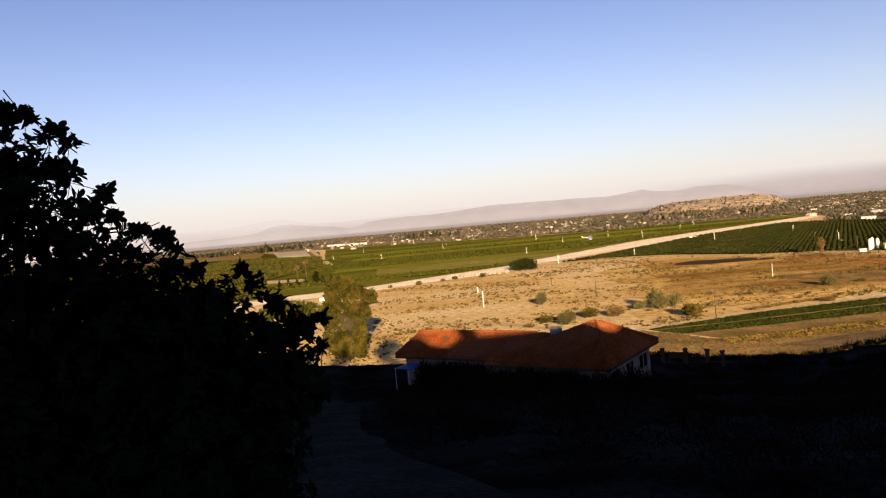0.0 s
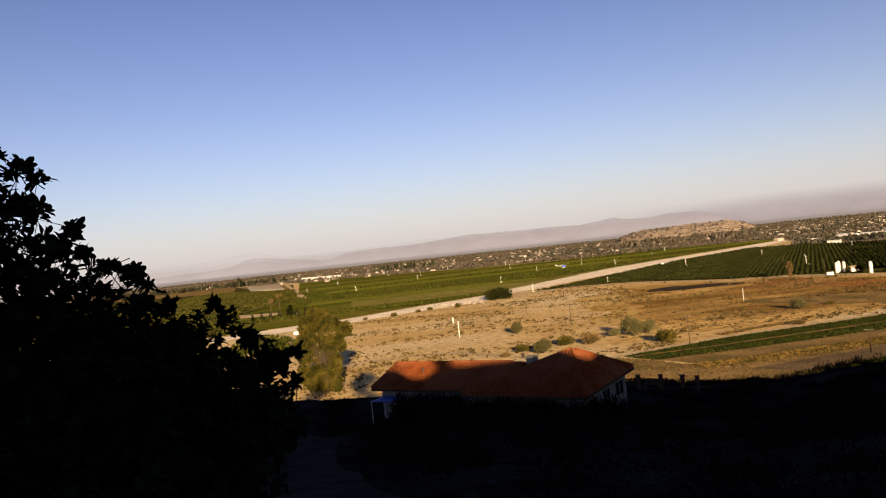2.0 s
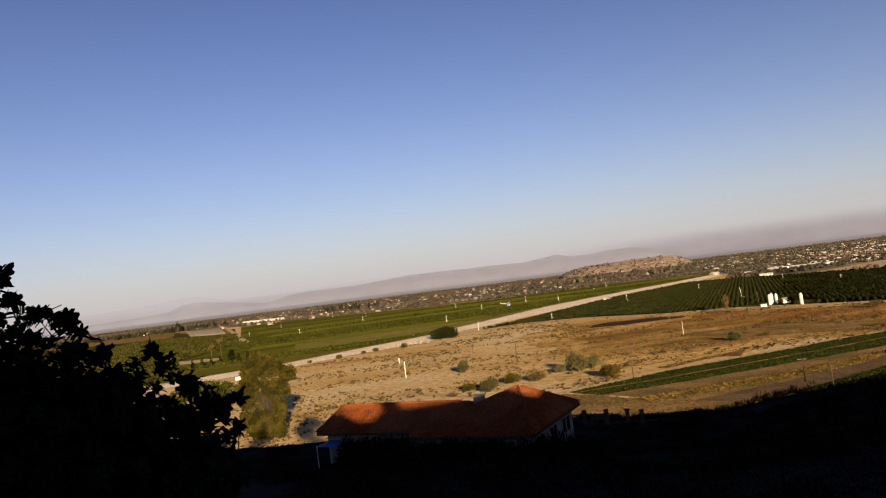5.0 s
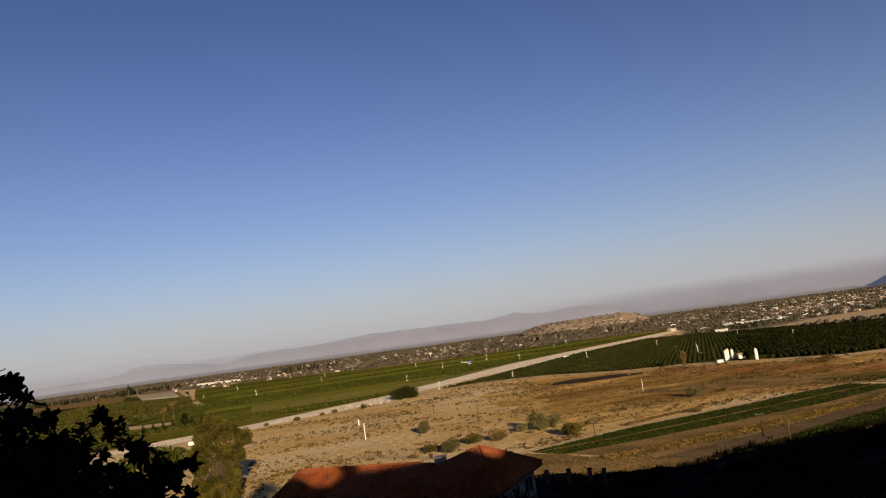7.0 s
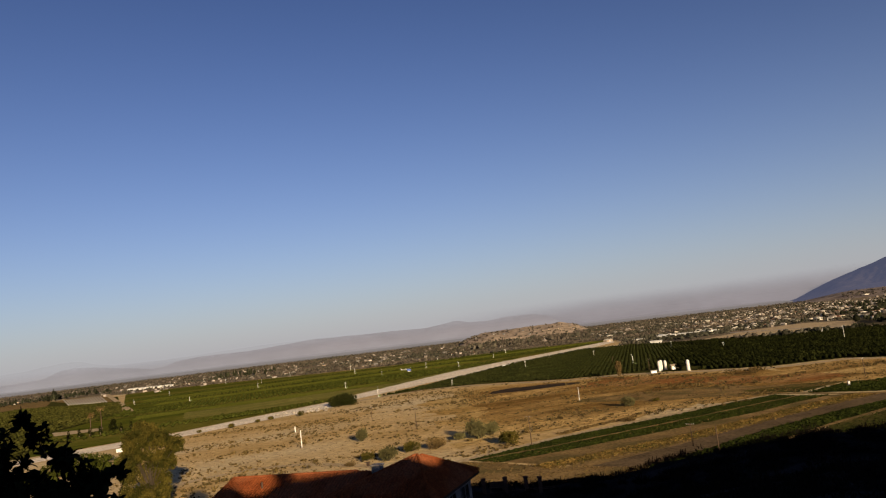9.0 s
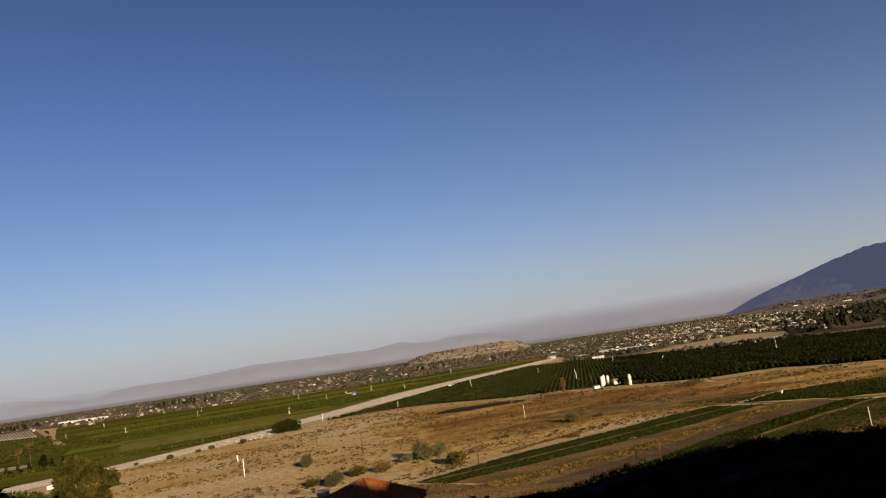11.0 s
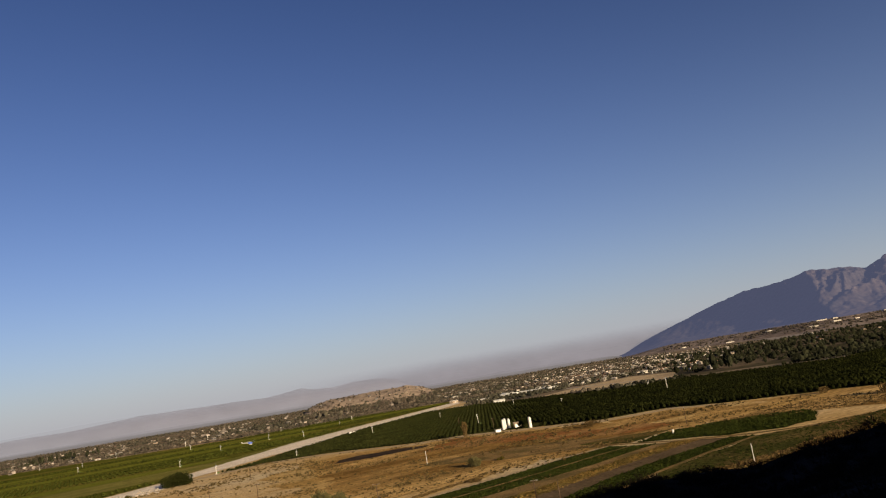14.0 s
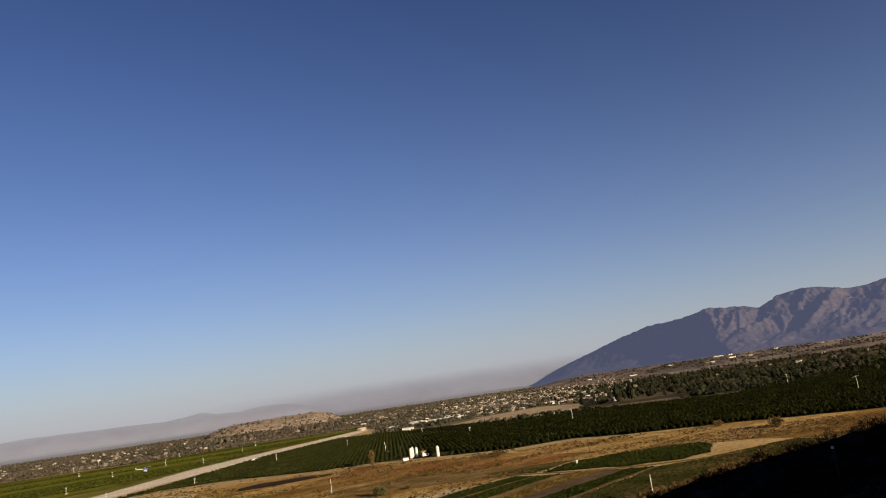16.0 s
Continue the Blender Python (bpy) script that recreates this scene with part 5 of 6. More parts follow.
right_tops = [(X0, Y0, EZ), (X1, Y0, EZ), (X1, Y1, EZ), (X0, Y1, EZ), (AX, AY, AZ_)]
roof2 = part("roof", slab_roof(right_tops, [[0, 1, 4], [1, 2, 4], [2, 3, 4], [3, 0, 4]], 0.16), M_TILE, house, "orange terracotta tile roof")
g = Geo()


def tri_limit(length, peak, full):
    return lambda s: (0.0, full * (s / peak if s < peak else (length - s) / (length - peak)) - 0.15)


for corner, along, length, peak, foot in (((X0, Y0, EZ), (1, 0, 0), X1 - X0, AX - X0, (AX, Y0, EZ)), ((X0, Y1, EZ), (0, -1, 0), Y1 - Y0, Y1 - AY, (X0, AY, EZ)), ((X1, Y0, EZ), (0, 1, 0), Y1 - Y0, AY - Y0, (X1, AY, EZ))):
    upv = Vector((AX, AY, AZ_)) - Vector(foot)
    barrel_rows(g, corner, along, upv.normalized(), length, tri_limit(length, peak, upv.length))
part("barrel_tiles", g, M_TILE, roof2)


def cap_row(a, b, owner):
    a, b = Vector(a), Vector(b)
    n = int((b - a).length / 0.42)
    me = None
    d = (b - a).normalized()
    q = d.to_track_quat("X", "Z").to_matrix().to_4x4()
    for i in range(n):
        if me is None:
            geo = Geo()
            prof = [(-0.14, -0.05), (-0.1, 0.07), (0, 0.12), (0.1, 0.07), (0.14, -0.05)]
            for x, k in ((0, 1.0), (0.44, 0.82)):
                geo.v += [(x, p * k, z * k + (0.03 if x == 0 else 0)) for p, z in prof]
            geo.f += [(i2, i2 + 1, i2 + 6, i2 + 5) for i2 in range(4)] + [(4, 3, 2, 1, 0)]
            me = geo.mesh("ridge_tile", M_TILE)
        ob = new("ridge_tile", me)
        ob.parent = owner
        ob.matrix_local = Matrix.Translation(a + d * 0.42 * i) @ q


cap_row((0.5, W1 / 2, RZ + 0.04), (L1 - 1, W1 / 2, RZ + 0.04), roof)
cap_row((0, 0, EZ + 0.05), (0.5, W1 / 2, RZ + 0.04), roof)
cap_row((X0, Y0, EZ + 0.05), (AX, AY, AZ_ + 0.04), roof2)
cap_row((X1, Y0, EZ + 0.05), (AX, AY, AZ_ + 0.04), roof2)
cap_row((X1, Y1, EZ + 0.05), (AX, AY, AZ_ + 0.04), roof2)
# eave boards
for a, b in (((0, -0.03, EZ - 0.36), (12.0, 0.05, EZ - 0.17)), ((X0, Y0 - 0.03, EZ - 0.36), (X1, Y0 + 0.05, EZ - 0.17)), ((X1 - 0.05, Y0, EZ - 0.36), (X1 + 0.03, Y1, EZ - 0.17)), ((-0.03, 0, EZ - 0.36), (0.05, W1, EZ - 0.17))):
    part("fascia", Geo().box(*a, *b), M_FASCIA, house, "dark wooden eave board")
# walls
part("wall", Geo().box(0.7, 0.8, -1.2, 12.7, W1 - 0.8, EZ - 0.18), M_STUCCO, house, "white stucco wall")
part("wall", Geo().box(X0 + 0.7, Y0 + 0.8, -1.4, X1 - 0.7, Y1 - 0.8, EZ - 0.18), M_STUCCO, house, "white stucco wall")


def opening(x, y, z, w, h, side, name="window"):
    """A framed window or door; side 'f' faces the front, 'r' the right gable."""
    m = pose(x, y, z, 0, 0, 0 if side == "f" else 90)
    fr = part(name, Geo().box(-w / 2, -0.05, 0, w / 2, 0.03, h, m), M_DARK, house)
    for a in ((-w / 2 - 0.08, 0, -w / 2, h), (w / 2, 0, w / 2 + 0.08, h), (-w / 2 - 0.08, h, w / 2 + 0.08, h + 0.08), (-w / 2 - 0.08, -0.08, w / 2 + 0.08, 0), (-0.03, 0, 0.03, h)):
        part("frame", Geo().box(a[0], -0.09, a[1], a[2], 0.02, a[3], m), M_STUCCO, fr)


opening(3.2, 0.8, 0.7, 1.3, 1.1, "f")
opening(6.6, 0.8, 0.0, 1.0, 2.0, "f", "door")
opening(9.6, 0.8, 0.7, 1.4, 1.1, "f")
opening(X1 - 0.7, 8.2, 0.5, 2.2, 1.3, "r")
opening(X1 - 0.7, 4.6, 0.4, 1.8, 1.4, "r")
opening(X1 - 0.7, 1.0, 0.4, 1.6, 1.4, "r")
ch = part("chimney", Geo().box(15.6, 4.6, 3.6, 16.5, 5.4, 4.75), M_STUCCO, house, "white stucco chimney")
part("cap", Geo().box(15.5, 4.5, 4.75, 16.6, 5.5, 4.87), M_CONCRETE, ch)
part("flue", Geo().lathe([(0.15, 5.2), (0.15, 5.5), (0.22, 5.5), (0.22, 5.58)], 10, pose(15.3, 4.6, -0.4)), M_FASCIA, roof)
part("vent", Geo().lathe([(0.09, 3.6), (0.09, 4.3)], 8, pose(5.0, 2.4, 0)), M_FASCIA, roof)

# awning with its posts beside the left wing
aw = empty("awning", *(pose(HX, HY, HZ, 0, 0, HTURN) @ Vector((2.9, -1.0, 0))), HTURN)
g = Geo()
for i in range(9):
    for j in range(6):
        x, y = -1.5 + 3.0 * i / 8, -1.1 + 2.2 * j / 5
        g.v.append((x, y, 1.75 + 0.12 * (j / 5) - 0.1 * math.sin(math.pi * i / 8) * math.sin(math.pi * j / 5) + 0.03 * noise.noise((x * 2, y * 2, 0))))
for i in range(8):
    g.f += [(i * 6 + j, (i + 1) * 6 + j, (i + 1) * 6 + j + 1, i * 6 + j + 1) for j in range(5)]
cloth = part("canopy", g, M_TARP, aw, "blue tarp canopy", smooth=True)
cloth.modifiers.new("thick", "SOLIDIFY").thickness = 0.03
for x, y in ((-1.45, -1.05), (1.45, -1.05), (-1.45, 1.05), (1.45, 1.05)):
    part("post", Geo().tube([(x, y, -1.2), (x, y, 1.8)], [0.04, 0.04], 8), M_STEEL, aw)
tagged(aw, "sagging blue tarp awning beside the white house", "awning")
m_house = pose(HX, HY, HZ, 0, 0, HTURN)


def by_house(x, y):
    p = m_house @ Vector((x, y, 0))
    return p.x, p.y, height(p.x, p.y)


# garden wall with pillars beyond the house
def pillar(az, dist, high):
    x, y, _ = at_angle(az, dist)
    ob = empty("gate_pillar", x, y, height(x, y) - 0.2, -az)
    # Masonry borrows the dark wood colour to read as a shaded silhouette.
    part("shaft", Geo().box(-0.22, -0.22, 0, 0.22, 0.22, high + 0.2), M_FASCIA, ob, bevel=0.03)
    part("cap", Geo().box(-0.28, -0.28, high + 0.2, 0.28, 0.28, high + 0.34), M_FASCIA, ob, bevel=0.03)
    return tagged(ob, "square masonry pillar of the garden fence, darkened as a silhouette", "pillar", "garden fence pillars")


for az, d in ((16.05, 82), (17.7, 82), (19.25, 82), (20.3, 82)):
    pillar(az, d, 1.5)
x, y, _ = at_angle(18.2, 82.2)
fence = empty("garden_fence", x, y, height(x, y) - 0.2, -18.2)
for k in range(2):
    part("rail", Geo().box(-3.6, -0.04, 0.12 + 0.16 * k, 4.6, 0.04, 0.18 + 0.16 * k), M_FASCIA, fence)
tagged(fence, "low dark rail fence between pillars", "fence")


def pickup(name, x, y, z, turn, paint, label, boxy=False):
    ob = empty(name, x, y, z, turn)
    if boxy:
        prof = [(-2.6, 0.5), (-2.6, 2.4), (1.3, 2.45), (1.9, 1.5), (2.6, 1.3), (2.65, 0.5)]
    else:
        prof = [(-2.6, 0.5), (-2.6, 1.15), (-0.6, 1.2), (-0.3, 1.8), (1.0, 1.8), (1.6, 1.2), (2.6, 1.05), (2.65, 0.5)]
    geo = Geo()
    n = len(prof)
    geo.v = [(a, -0.9, b) for a, b in prof] + [(a, 0.9, b) for a, b in prof]
    geo.f = [tuple(range(n)), tuple(reversed(range(n, 2 * n)))] + [(i, i + n, (i + 1) % n + n, (i + 1) % n) for i in range(n)]
    part("body", geo, paint, ob, bevel=0.06)
    part("window", Geo().box(-0.2, -0.92, 1.28, 0.95, 0.92, 1.68) if not boxy else Geo().box(0.2, -0.92, 1.5, 1.25, 0.92, 2.1), M_DARK, ob)
    for a in (-1.6, 1.7):
        for b in (-0.85, 0.85):
            w = part("wheel", Geo().lathe([(0.2, -0.12), (0.36, -0.12), (0.36, 0.12), (0.2, 0.12)], 14, pose(a, b, 0.36, 90, 0, 0)), M_RUBBER, ob)
            part("rim", Geo().lathe([(0.19, -0.13), (0.19, 0.13)], 10, pose(a, b, 0.36, 90, 0, 0)), M_STEEL, w)
    for b in (-0.65, 0.65):
        part("headlight", Geo().box(2.6, b - 0.15, 0.8, 2.68, b + 0.15, 0.98), M_WHITE, ob)
    return tagged(ob, label, "vehicle")


pickup("van", -71, 421, 0.05, 15, M_WHITE, "white van parked on the pale road", True)
pickup("truck", 255, 752, 0.15, 48, M_WHITE, "white truck on the sandy wash road", True)
pickup("car", 262, 762, 0.15, 48, M_WHITE, "white car on the sandy wash road")
x, y, _ = at_angle(17.0, 82.5)
bench = empty("garden_bench", x, y, height(x, y) - 0.1, -30)
part("seat", Geo().box(-0.8, -0.25, 0.5, 0.8, 0.25, 0.58), M_FASCIA, bench)
part("backrest", Geo().box(-0.8, 0.2, 0.62, 0.8, 0.28, 1.1), M_FASCIA, bench)
for a_ in (-0.7, 0.7):
    for b_ in (-0.2, 0.2):
        part("leg", Geo().box(a_ - 0.05, b_ - 0.05, 0, a_ + 0.05, b_ + 0.05, 0.5), M_FASCIA, bench)
tagged(bench, "dark wooden garden bench beside fence pillars", "bench")

# pale rubble by the wash
g, r4 = Geo(), random.Random(5)
for _ in range(46):
    x, y, s = r4.uniform(10, 46), r4.uniform(505, 540), r4.uniform(0.5, 1.6)
    g.lathe([(s * 0.7, 0.1), (s, s * 0.35), (s * 0.4, s * 0.7)], 6, pose(x, y, 0.1, r4.uniform(-15, 15), 0, r4.uniform(0, 360)))
tagged(part("rubble_heap", g, M_CONCRETE), "pale concrete rubble heap beside the wash", "rubble", kind="stuff")

# helicopter over the fields
x, y, _ = at_angle(11.4, 700)
z = 40 - 700 * math.tan(radians(2.24))
heli = empty("helicopter", x, y, z, 172)
g = Geo()
for cx, rr, zz in ((-1.9, 0.25, 0.1), (-1.4, 0.75, 0.0), (-0.4, 0.95, 0.0), (0.7, 0.95, 0.0), (1.6, 0.7, 0.15), (2.2, 0.3, 0.35)):
    for s in range(12):
        a = 2 * math.pi * s / 12
        g.v.append((cx, rr * 0.85 * math.cos(a), zz + rr * math.sin(a)))
for i in range(5):
    g.f += [(i * 12 + s, i * 12 + (s + 1) % 12, (i + 1) * 12 + (s + 1) % 12, (i + 1) * 12 + s) for s in range(12)]
g.f += [tuple(range(12)), tuple(60 + s for s in reversed(range(12)))]
part("fuselage", g, M_BLUE, heli, "blue fuselage", smooth=True)
part("belly", Geo().box(-1.2, -0.5, -1.05, 1.3, 0.5, -0.75), M_WHITE, heli, bevel=0.1)
part("tail_boom", Geo().tube([(2.0, 0, 0.4), (4.5, 0, 0.7), (7.0, 0, 1.0)], [0.35, 0.22, 0.14], 10), M_WHITE, heli, "white tail boom")
part("tail_fin", Geo().add([(6.6, -0.05, 0.9), (7.3, -0.05, 0.9), (7.8, -0.05, 2.4), (7.3, -0.05, 2.4), (6.6, 0.05, 0.9), (7.3, 0.05, 0.9), (7.8, 0.05, 2.4), (7.3, 0.05, 2.4)],
                           [(0, 1, 2, 3), (7, 6, 5, 4), (0, 4, 5, 1), (1, 5, 6, 2), (2, 6, 7, 3), (3, 7, 4, 0)]), M_WHITE, heli)
part("mast", Geo().lathe([(0.14, 0.8), (0.12, 1.6)], 8), M_STEEL, heli)
for a in (20, 200):
    part("rotor_blade", Geo().box(0.1, -0.14, 1.58, 5.2, 0.14, 1.63, pose(0, 0, 0, 0, 0, a)), M_STEEL, heli)
for b in (-0.8, 0.8):
    part("skid", Geo().tube([(-1.9, b, -1.35), (-1.6, b, -1.5), (1.5, b, -1.5)], [0.06, 0.06, 0.06], 6), M_STEEL, heli)
    for a in (-0.9, 0.9):
        part("skid_strut", Geo().tube([(a, b * 0.6, -0.8), (a, b, -1.5)], [0.05, 0.05], 6), M_STEEL, heli)
tagged(heli, "blue and white helicopter hovering over the fields", "helicopter")

# ---- hillside brush ----
g, r5 = Geo(), random.Random(17)


def brush(geo, x, y, rad, high, count, size, r):
    z = height(x, y)
    for _ in range(count):
        u = unit(r)
        p = Vector((x + u.x * rad * r.random() ** 0.4, y + u.y * rad * r.random() ** 0.4, z + abs(u.z) * high * r.random() ** 0.5))
        d = (u + Vector((0, 0, r.uniform(0.2, 1.4)))).normalized()
        s = size * r.uniform(0.5, 1.5)
        leaf_card(geo, p, d, unit(r), s, s * r.uniform(0.1, 0.3))


for _ in range(420):
    az, dist = r5.uniform(14, 72), r5.uniform(62, 96)
    x, y, _ = at_angle(az, dist)
    k = smooth01((az - 20) / 14)
    brush(g, x, y, r5.uniform(0.6, 1.5), r5.uniform(0.4, 1.2) * (0.25 + 0.75 * k), 150, 0.3, r5)
for _ in range(150):
    az, dist = r5.uniform(-9, 60), r5.uniform(16, 62)
    x, y, _ = at_angle(az, dist)
    if track_distance(x, y) > 2.6:
        brush(g, x, y, r5.uniform(0.4, 1.1), r5.uniform(0.25, 0.7), 90, 0.22, r5)
for _ in range(60):
    az, dist = r5.uniform(-12, 16), r5.uniform(58, 68)
    x, y, _ = at_angle(az, dist)
    if track_distance(x, y) > 2.6:
        brush(g, x, y, r5.uniform(0.8, 1.6), r5.uniform(0.5, 1.2), 120, 0.3, r5)
for _ in range(1250):
    az, dist = r5.uniform(-8, 68), 7 + 81 * r5.random() ** 0.9
    x, y, _ = at_angle(az, dist)
    if track_distance(x, y) > 2.4 and fbm(x, y, 12, 4.0) > -0.2 and not (58 < dist < 84 and -6 < az < 17):
        brush(g, x, y, r5.uniform(0.5, 1.3), r5.uniform(0.12, 0.45), 110, 0.08 + 0.0035 * dist, r5)
for _ in range(130):
    az, dist = r5.uniform(-0.5, 15.5), r5.uniform(54, 62)
    x, y, _ = at_angle(az, dist)
    brush(g, x, y, r5.uniform(1.0, 1.8), r5.uniform(1.0, 2.0), 170, 0.32, r5)
hedge = Geo()
for k in range(64):
    hx = r5.uniform(5.2, 22.5)
    x, y, z = by_house(hx, (-2.0 if hx < 12 else -4.2) + r5.uniform(-1.4, 0.6))
    brush(hedge, x, y, r5.uniform(0.9, 1.5), max(1.2, HZ + r5.uniform(2.0, 2.9) - z), 800, 0.42, r5)
tagged(part("house_shrubs", hedge, M_BRUSH), "shrubs crowding the shaded house front, colour darkened for shade", "shrubs", kind="stuff")
tagged(part("hillside_brush", g, M_BRUSH), "dry brush covering the shaded hillside, colour darkened for shade", "brush", kind="stuff")
g = Geo()
for _ in range(260):
    az, dist = r5.uniform(-12, 62), 12 + 55 * r5.random()
    x, y, _ = at_angle(az, dist)
    s = r5.uniform(0.04, 0.13)
    g.lathe([(s * 0.8, -0.1), (s, s * 0.3), (s * 0.5, s * 0.75)], 6, pose(x, y, height(x, y), r5.uniform(-20, 20), r5.uniform(-20, 20), r5.uniform(0, 360)))
tagged(part("hillside_stones", g, M_PATH), "small stones strewn on shaded slope, colour darkened for shade", "stones", kind="stuff")

# White plate and stake added to stand for a small bright glint.
x, y, _ = at_angle(59.8, 62)
z = height(x, y)
top_ = max(0.5, 40 - 62 * math.tan(radians(7.26)) - z)
post = empty("marker_post", x, y, z, -60)
part("stake", Geo().box(-0.03, -0.03, -0.1, 0.03, 0.03, top_), M_POLE, post)
part("plate", Geo().box(-0.1, -0.045, top_ - 0.1, 0.1, -0.03, top_ + 0.1), M_WHITE, post)
tagged(post, "small white plate on a stake, added for a bright glint", "marker")

# ---- trees on the ridge behind, which shade the slope ----
r6 = random.Random(12)


def ridge_tree(u, low, high, rad, count, seed):
    """An oak whose crown spans the heights low to high, measured from its foot."""
    x, y = 0.996 * u + 0.087 * 22, 0.087 * u - 0.996 * 22
    mid, half = (low + high) / 2, (high - low) / 2
    blobs = [((0, 0, mid), (rad * 0.7, rad * 0.7, half * 0.75))]
    for k in range(9):
        a, e = r6.uniform(0, 6.28), r6.uniform(-1, 1)
        q = 0.62 * math.sqrt(1 - e * e * 0.8)
        blobs.append(((q * rad * math.cos(a), q * rad * math.sin(a), mid + e * half * 0.66), (rad * 0.4, rad * 0.4, half * 0.34)))
    broad_tree("oak_tree", x, y, height(x, y), blobs, M_LEAF, count, 0.4, 0.06 * rad, "dark oak tree on the ridge", "tree", 0.1, M_TWIG, shell=0.0, seed=seed)


for i, tree in enumerate(((-27, 1.0, 7.5, 4.6, 3000), (-15, 1.0, 8.0, 4.4, 3000), (0.0, 1.4, 12.0, 5.4, 11000), (2.0, 0.0, 2.6, 1.9, 1800), (8.1, 0.1, 2.3, 0.95, 1500), (31, 0.3, 3.0, 2.8, 1600))):
    ridge_tree(*tree, 40 + i)

# ---- the dark shrub beside the path, close by ----
r7 = random.Random(99)
BLOBS = [(-37.4, 3.4, 5.2, 0.68), (-29.5, 4.2, 4.9, 0.34), (-27.0, 0.6, 4.9, 0.32), (-22.6, -2.8, 5.0, 0.29), (-18.4, -5.8, 5.1, 0.29), (-14.0, -7.6, 5.2, 0.29), (-13.2, -10.6, 5.2, 0.33),
         (-15.2, -15, 5.2, 0.38), (-16.6, -20, 5.2, 0.42), (-17, -27, 5.1, 0.5), (-24, -8, 5.5, 0.75), (-33, -5, 5.6, 0.95), (-23, -18, 5.5, 0.85), (-34, -19, 5.5, 1.1), (-44, 1, 5.5, 1.1),
         (-46, -14, 5.5, 1.3), (-42, 8.5, 5.5, 0.62), (-30, -26, 5.3, 0.9), (-20, -12, 5.4, 0.55), (-29.9, 9.8, 5.1, 0.060), (-28.7, 9.6, 5.1, 0.030), (-27.3, 8.5, 5.1, 0.055), (-27.2, 6.3, 5.1, 0.065), (-26.4, 5.2, 5.1, 0.040), (-25.3, 3.0, 5.1, 0.045), (-22.6, 1.3, 5.1, 0.040), (-21.8, 0.8, 5.1, 0.030),
         (-20.7, 0.6, 5.1, 0.040), (-20.5, -1.6, 5.1, 0.060), (-18.6, -2.0, 5.1, 0.050), (-15.6, -2.3, 5.1, 0.035), (-14.6, -3.3, 5.1, 0.055), (-13.1, -5.0, 5.1, 0.050), (-11.2, -6.9, 5.1, 0.065), (-10.2, -8.9, 5.1, 0.045),
         (-24.4, 4.3, 5.1, 0.035), (-26.2, 7.7, 5.1, 0.035), (-23.9, 2.4, 5.1, 0.03), (-20.1, -0.3, 5.1, 0.03), (-9.9, -6.7, 5.1, 0.03), (-29.8, 6.6, 5.1, 0.21), (-17.7, -4.7, 5.1, 0.24), (-17.6, -9.2, 5.7, 0.42), (-13.4, -10.4, 5.7, 0.36), (-21.5, -7.5, 5.7, 0.4), (-27.5, -11, 5.7, 0.62), (-31, -14, 5.9, 0.7), (-38, -11, 5.9, 0.7)]
sx, sy, _ = at_angle(-32, 5.6)
sz = height(sx, sy, False)
shrub = empty("sumac_shrub", sx, sy, sz)
leaves, twigs = Geo(), Geo()


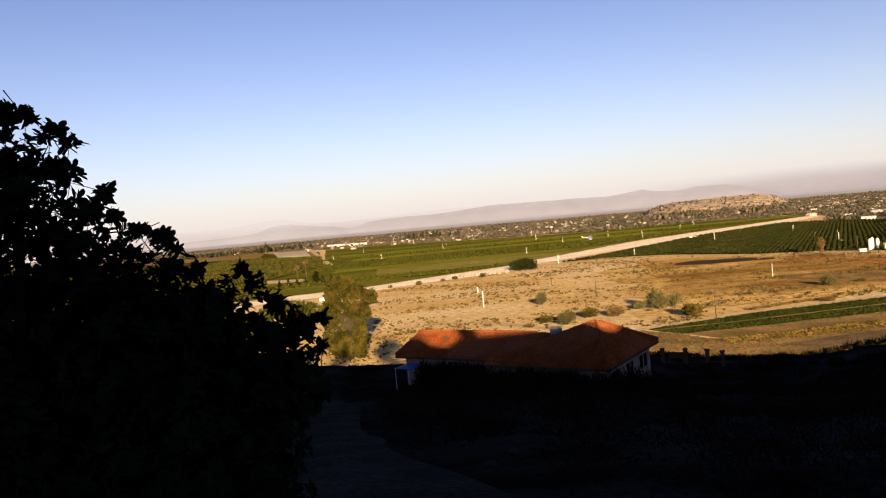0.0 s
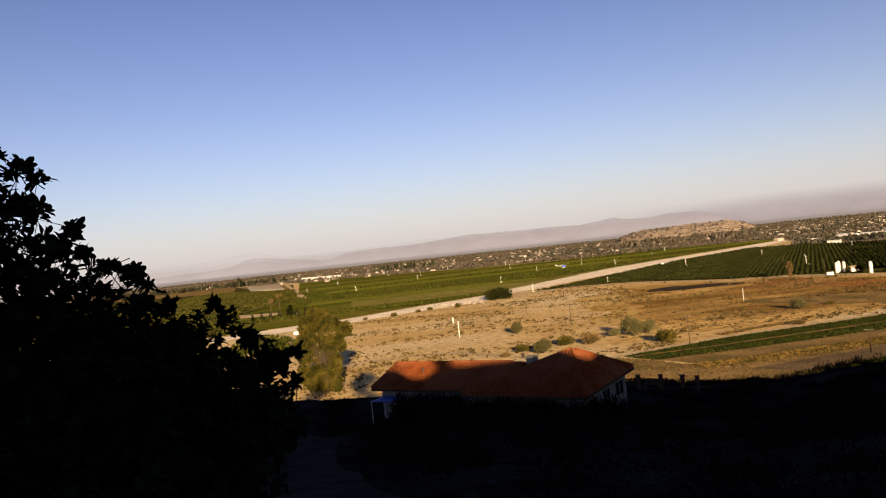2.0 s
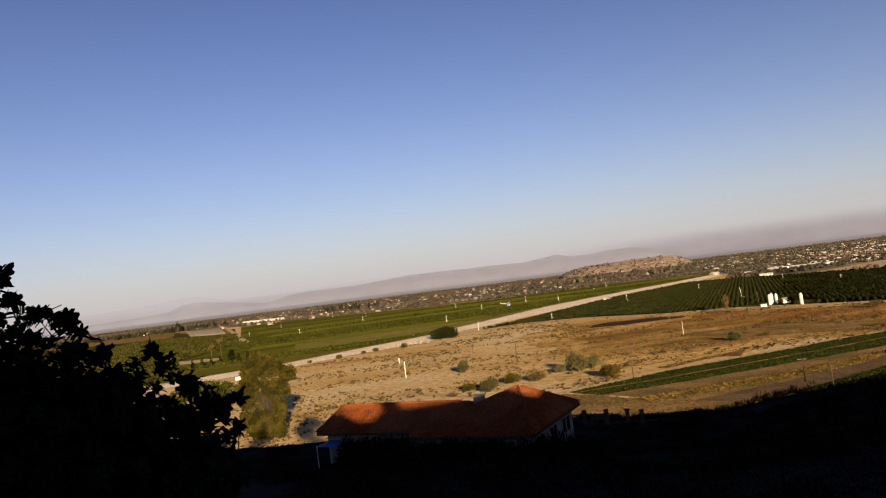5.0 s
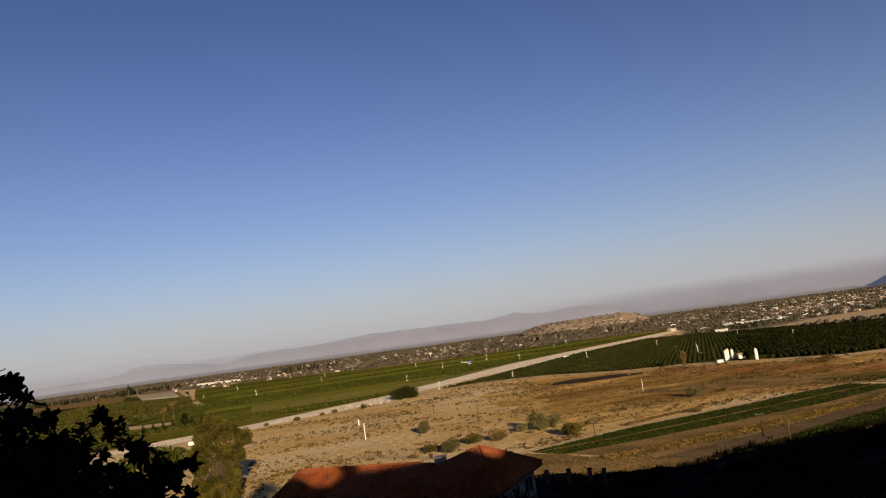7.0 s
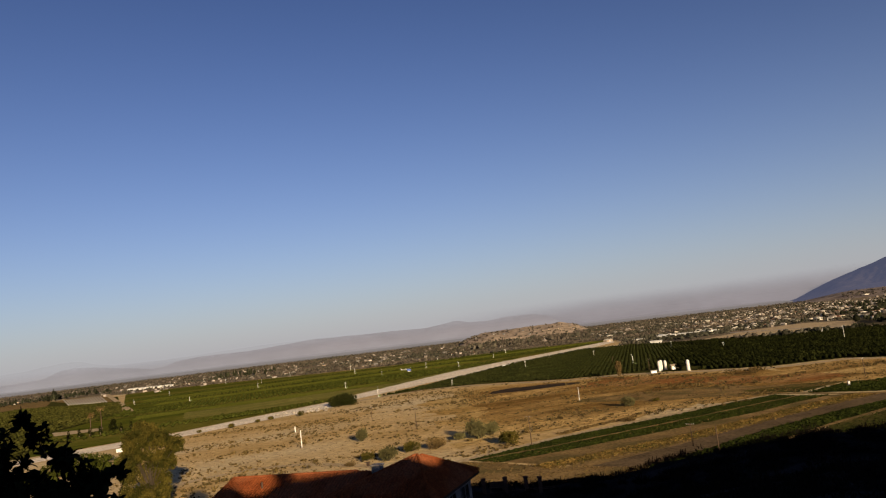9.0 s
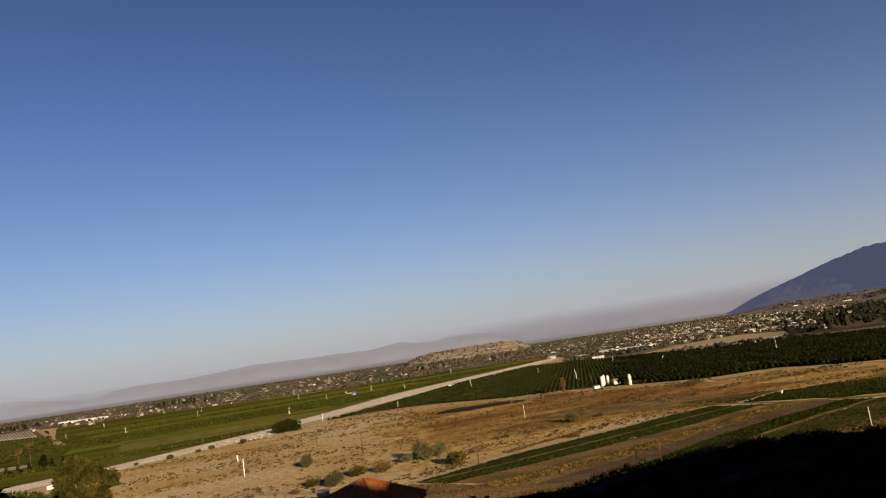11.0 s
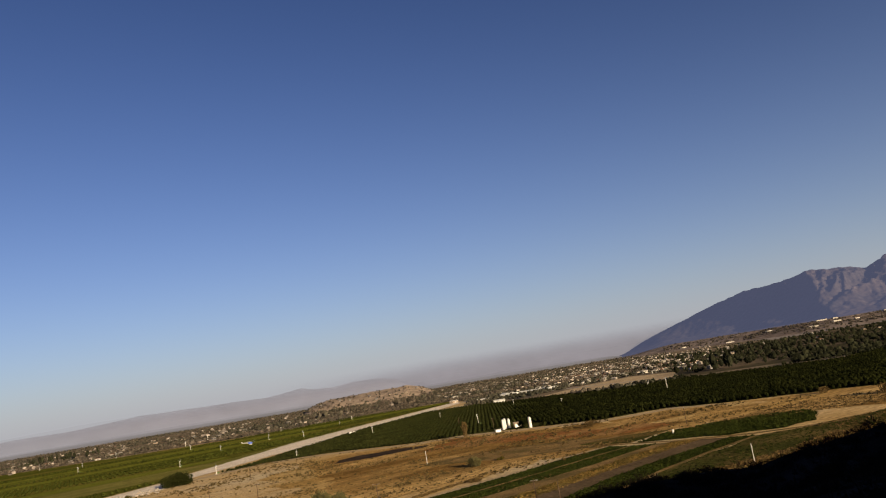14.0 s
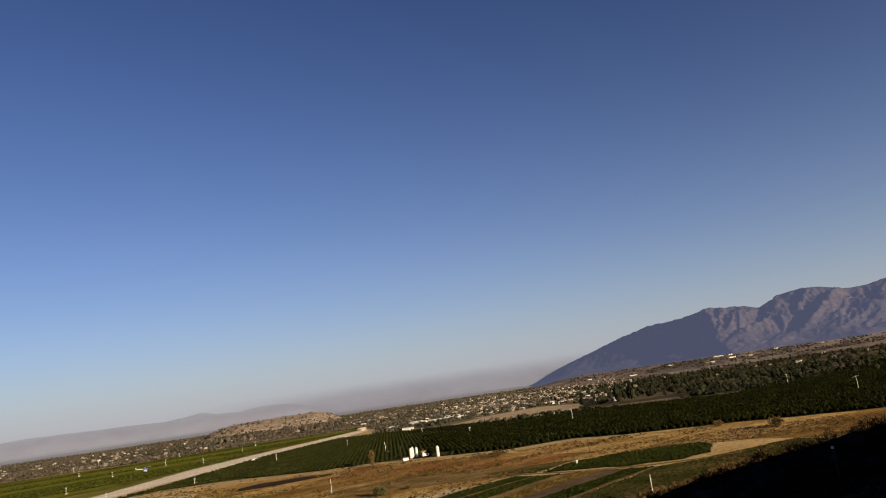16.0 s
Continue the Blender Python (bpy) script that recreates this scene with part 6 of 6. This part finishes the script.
def rosette(p, axis, size, r):
    """A twig end with a whorl of narrow pointed leaves."""
    n = r.randint(5, 9)
    a0 = axis.orthogonal().normalized()
    b0 = axis.cross(a0)
    for k in range(n):
        w = 2 * math.pi * (k + r.uniform(-0.3, 0.3)) / n
        out = (a0 * math.cos(w) + b0 * math.sin(w)) * r.uniform(0.55, 1.1) + axis * r.uniform(0.25, 0.9)
        out.normalize()
        side = out.cross(axis)
        if side.length < 1e-3:
            continue
        side.normalize()
        up_ = side.cross(out)
        ln, wd = size * r.uniform(0.7, 1.15), size * r.uniform(0.36, 0.5)
        q = p - axis * size * 0.35 * (k / n)
        base = len(leaves.v)
        for t, w_ in ((0.0, 0.06), (0.3, 0.75), (0.62, 1.0), (0.88, 0.72)):
            c = q + out * ln * t - up_ * ln * 0.22 * t * t
            leaves.v += [tuple(c - side * wd * w_ * 0.5 + up_ * wd * 0.12), tuple(c), tuple(c + side * wd * w_ * 0.5 + up_ * wd * 0.12)]
        leaves.v.append(tuple(q + out * ln - up_ * ln * 0.25))
        for s in range(3):
            i = base + 3 * s
            leaves.f += [(i, i + 1, i + 4, i + 3), (i + 1, i + 2, i + 5, i + 4)]
        leaves.f += [(base + 9, base + 10, base + 12), (base + 10, base + 11, base + 12)]


origin = Vector((sx, sy, sz))
total = sum(b[3] ** 2 for b in BLOBS)
for az, el, dist, rad in BLOBS:
    c = Vector(at_angle(az, dist * math.cos(radians(el)), 40 + dist * math.sin(radians(el)))) - origin
    mid = Vector((c.x * 0.35, c.y * 0.35, max(0.2, c.z * 0.5)))
    limb = Geo().tube([(0, 0, -0.1), mid, c], [0.06, 0.045, 0.02] if rad > 0.25 else [0.02, 0.006, 0.002], 7)
    part("branch", limb, M_TWIG, shrub, smooth=True)
    dense = 650 if rad < 0.045 else 420 if rad < 0.08 else 130 if rad < 0.4 else 260 if rad < 0.6 else 210 if el > -6 else 430
    for k in range(int(dense * rad ** 2 / 0.13)):
        u = unit(r7)
        s = r7.random() ** 0.6 * (1.0 if r7.random() < 0.8 else 1.15)
        s *= 1 + 0.18 * noise.noise((u.x * 3 + az, u.y * 3 + el, u.z * 3))
        p = c + u * rad * s
        if p.z < 0.05 or (p + origin).length < 1:
            continue
        axis = (u + Vector((0, 0, 0.5)) + unit(r7) * 0.5).normalized()
        if r7.random() < 0.25:
            twigs.tube([p - axis * 0.2 + unit(r7) * 0.04, p - axis * 0.02], [0.004, 0.002], 4, False)
        rosette(p, axis, 0.074 * r7.uniform(0.75, 1.25), r7)
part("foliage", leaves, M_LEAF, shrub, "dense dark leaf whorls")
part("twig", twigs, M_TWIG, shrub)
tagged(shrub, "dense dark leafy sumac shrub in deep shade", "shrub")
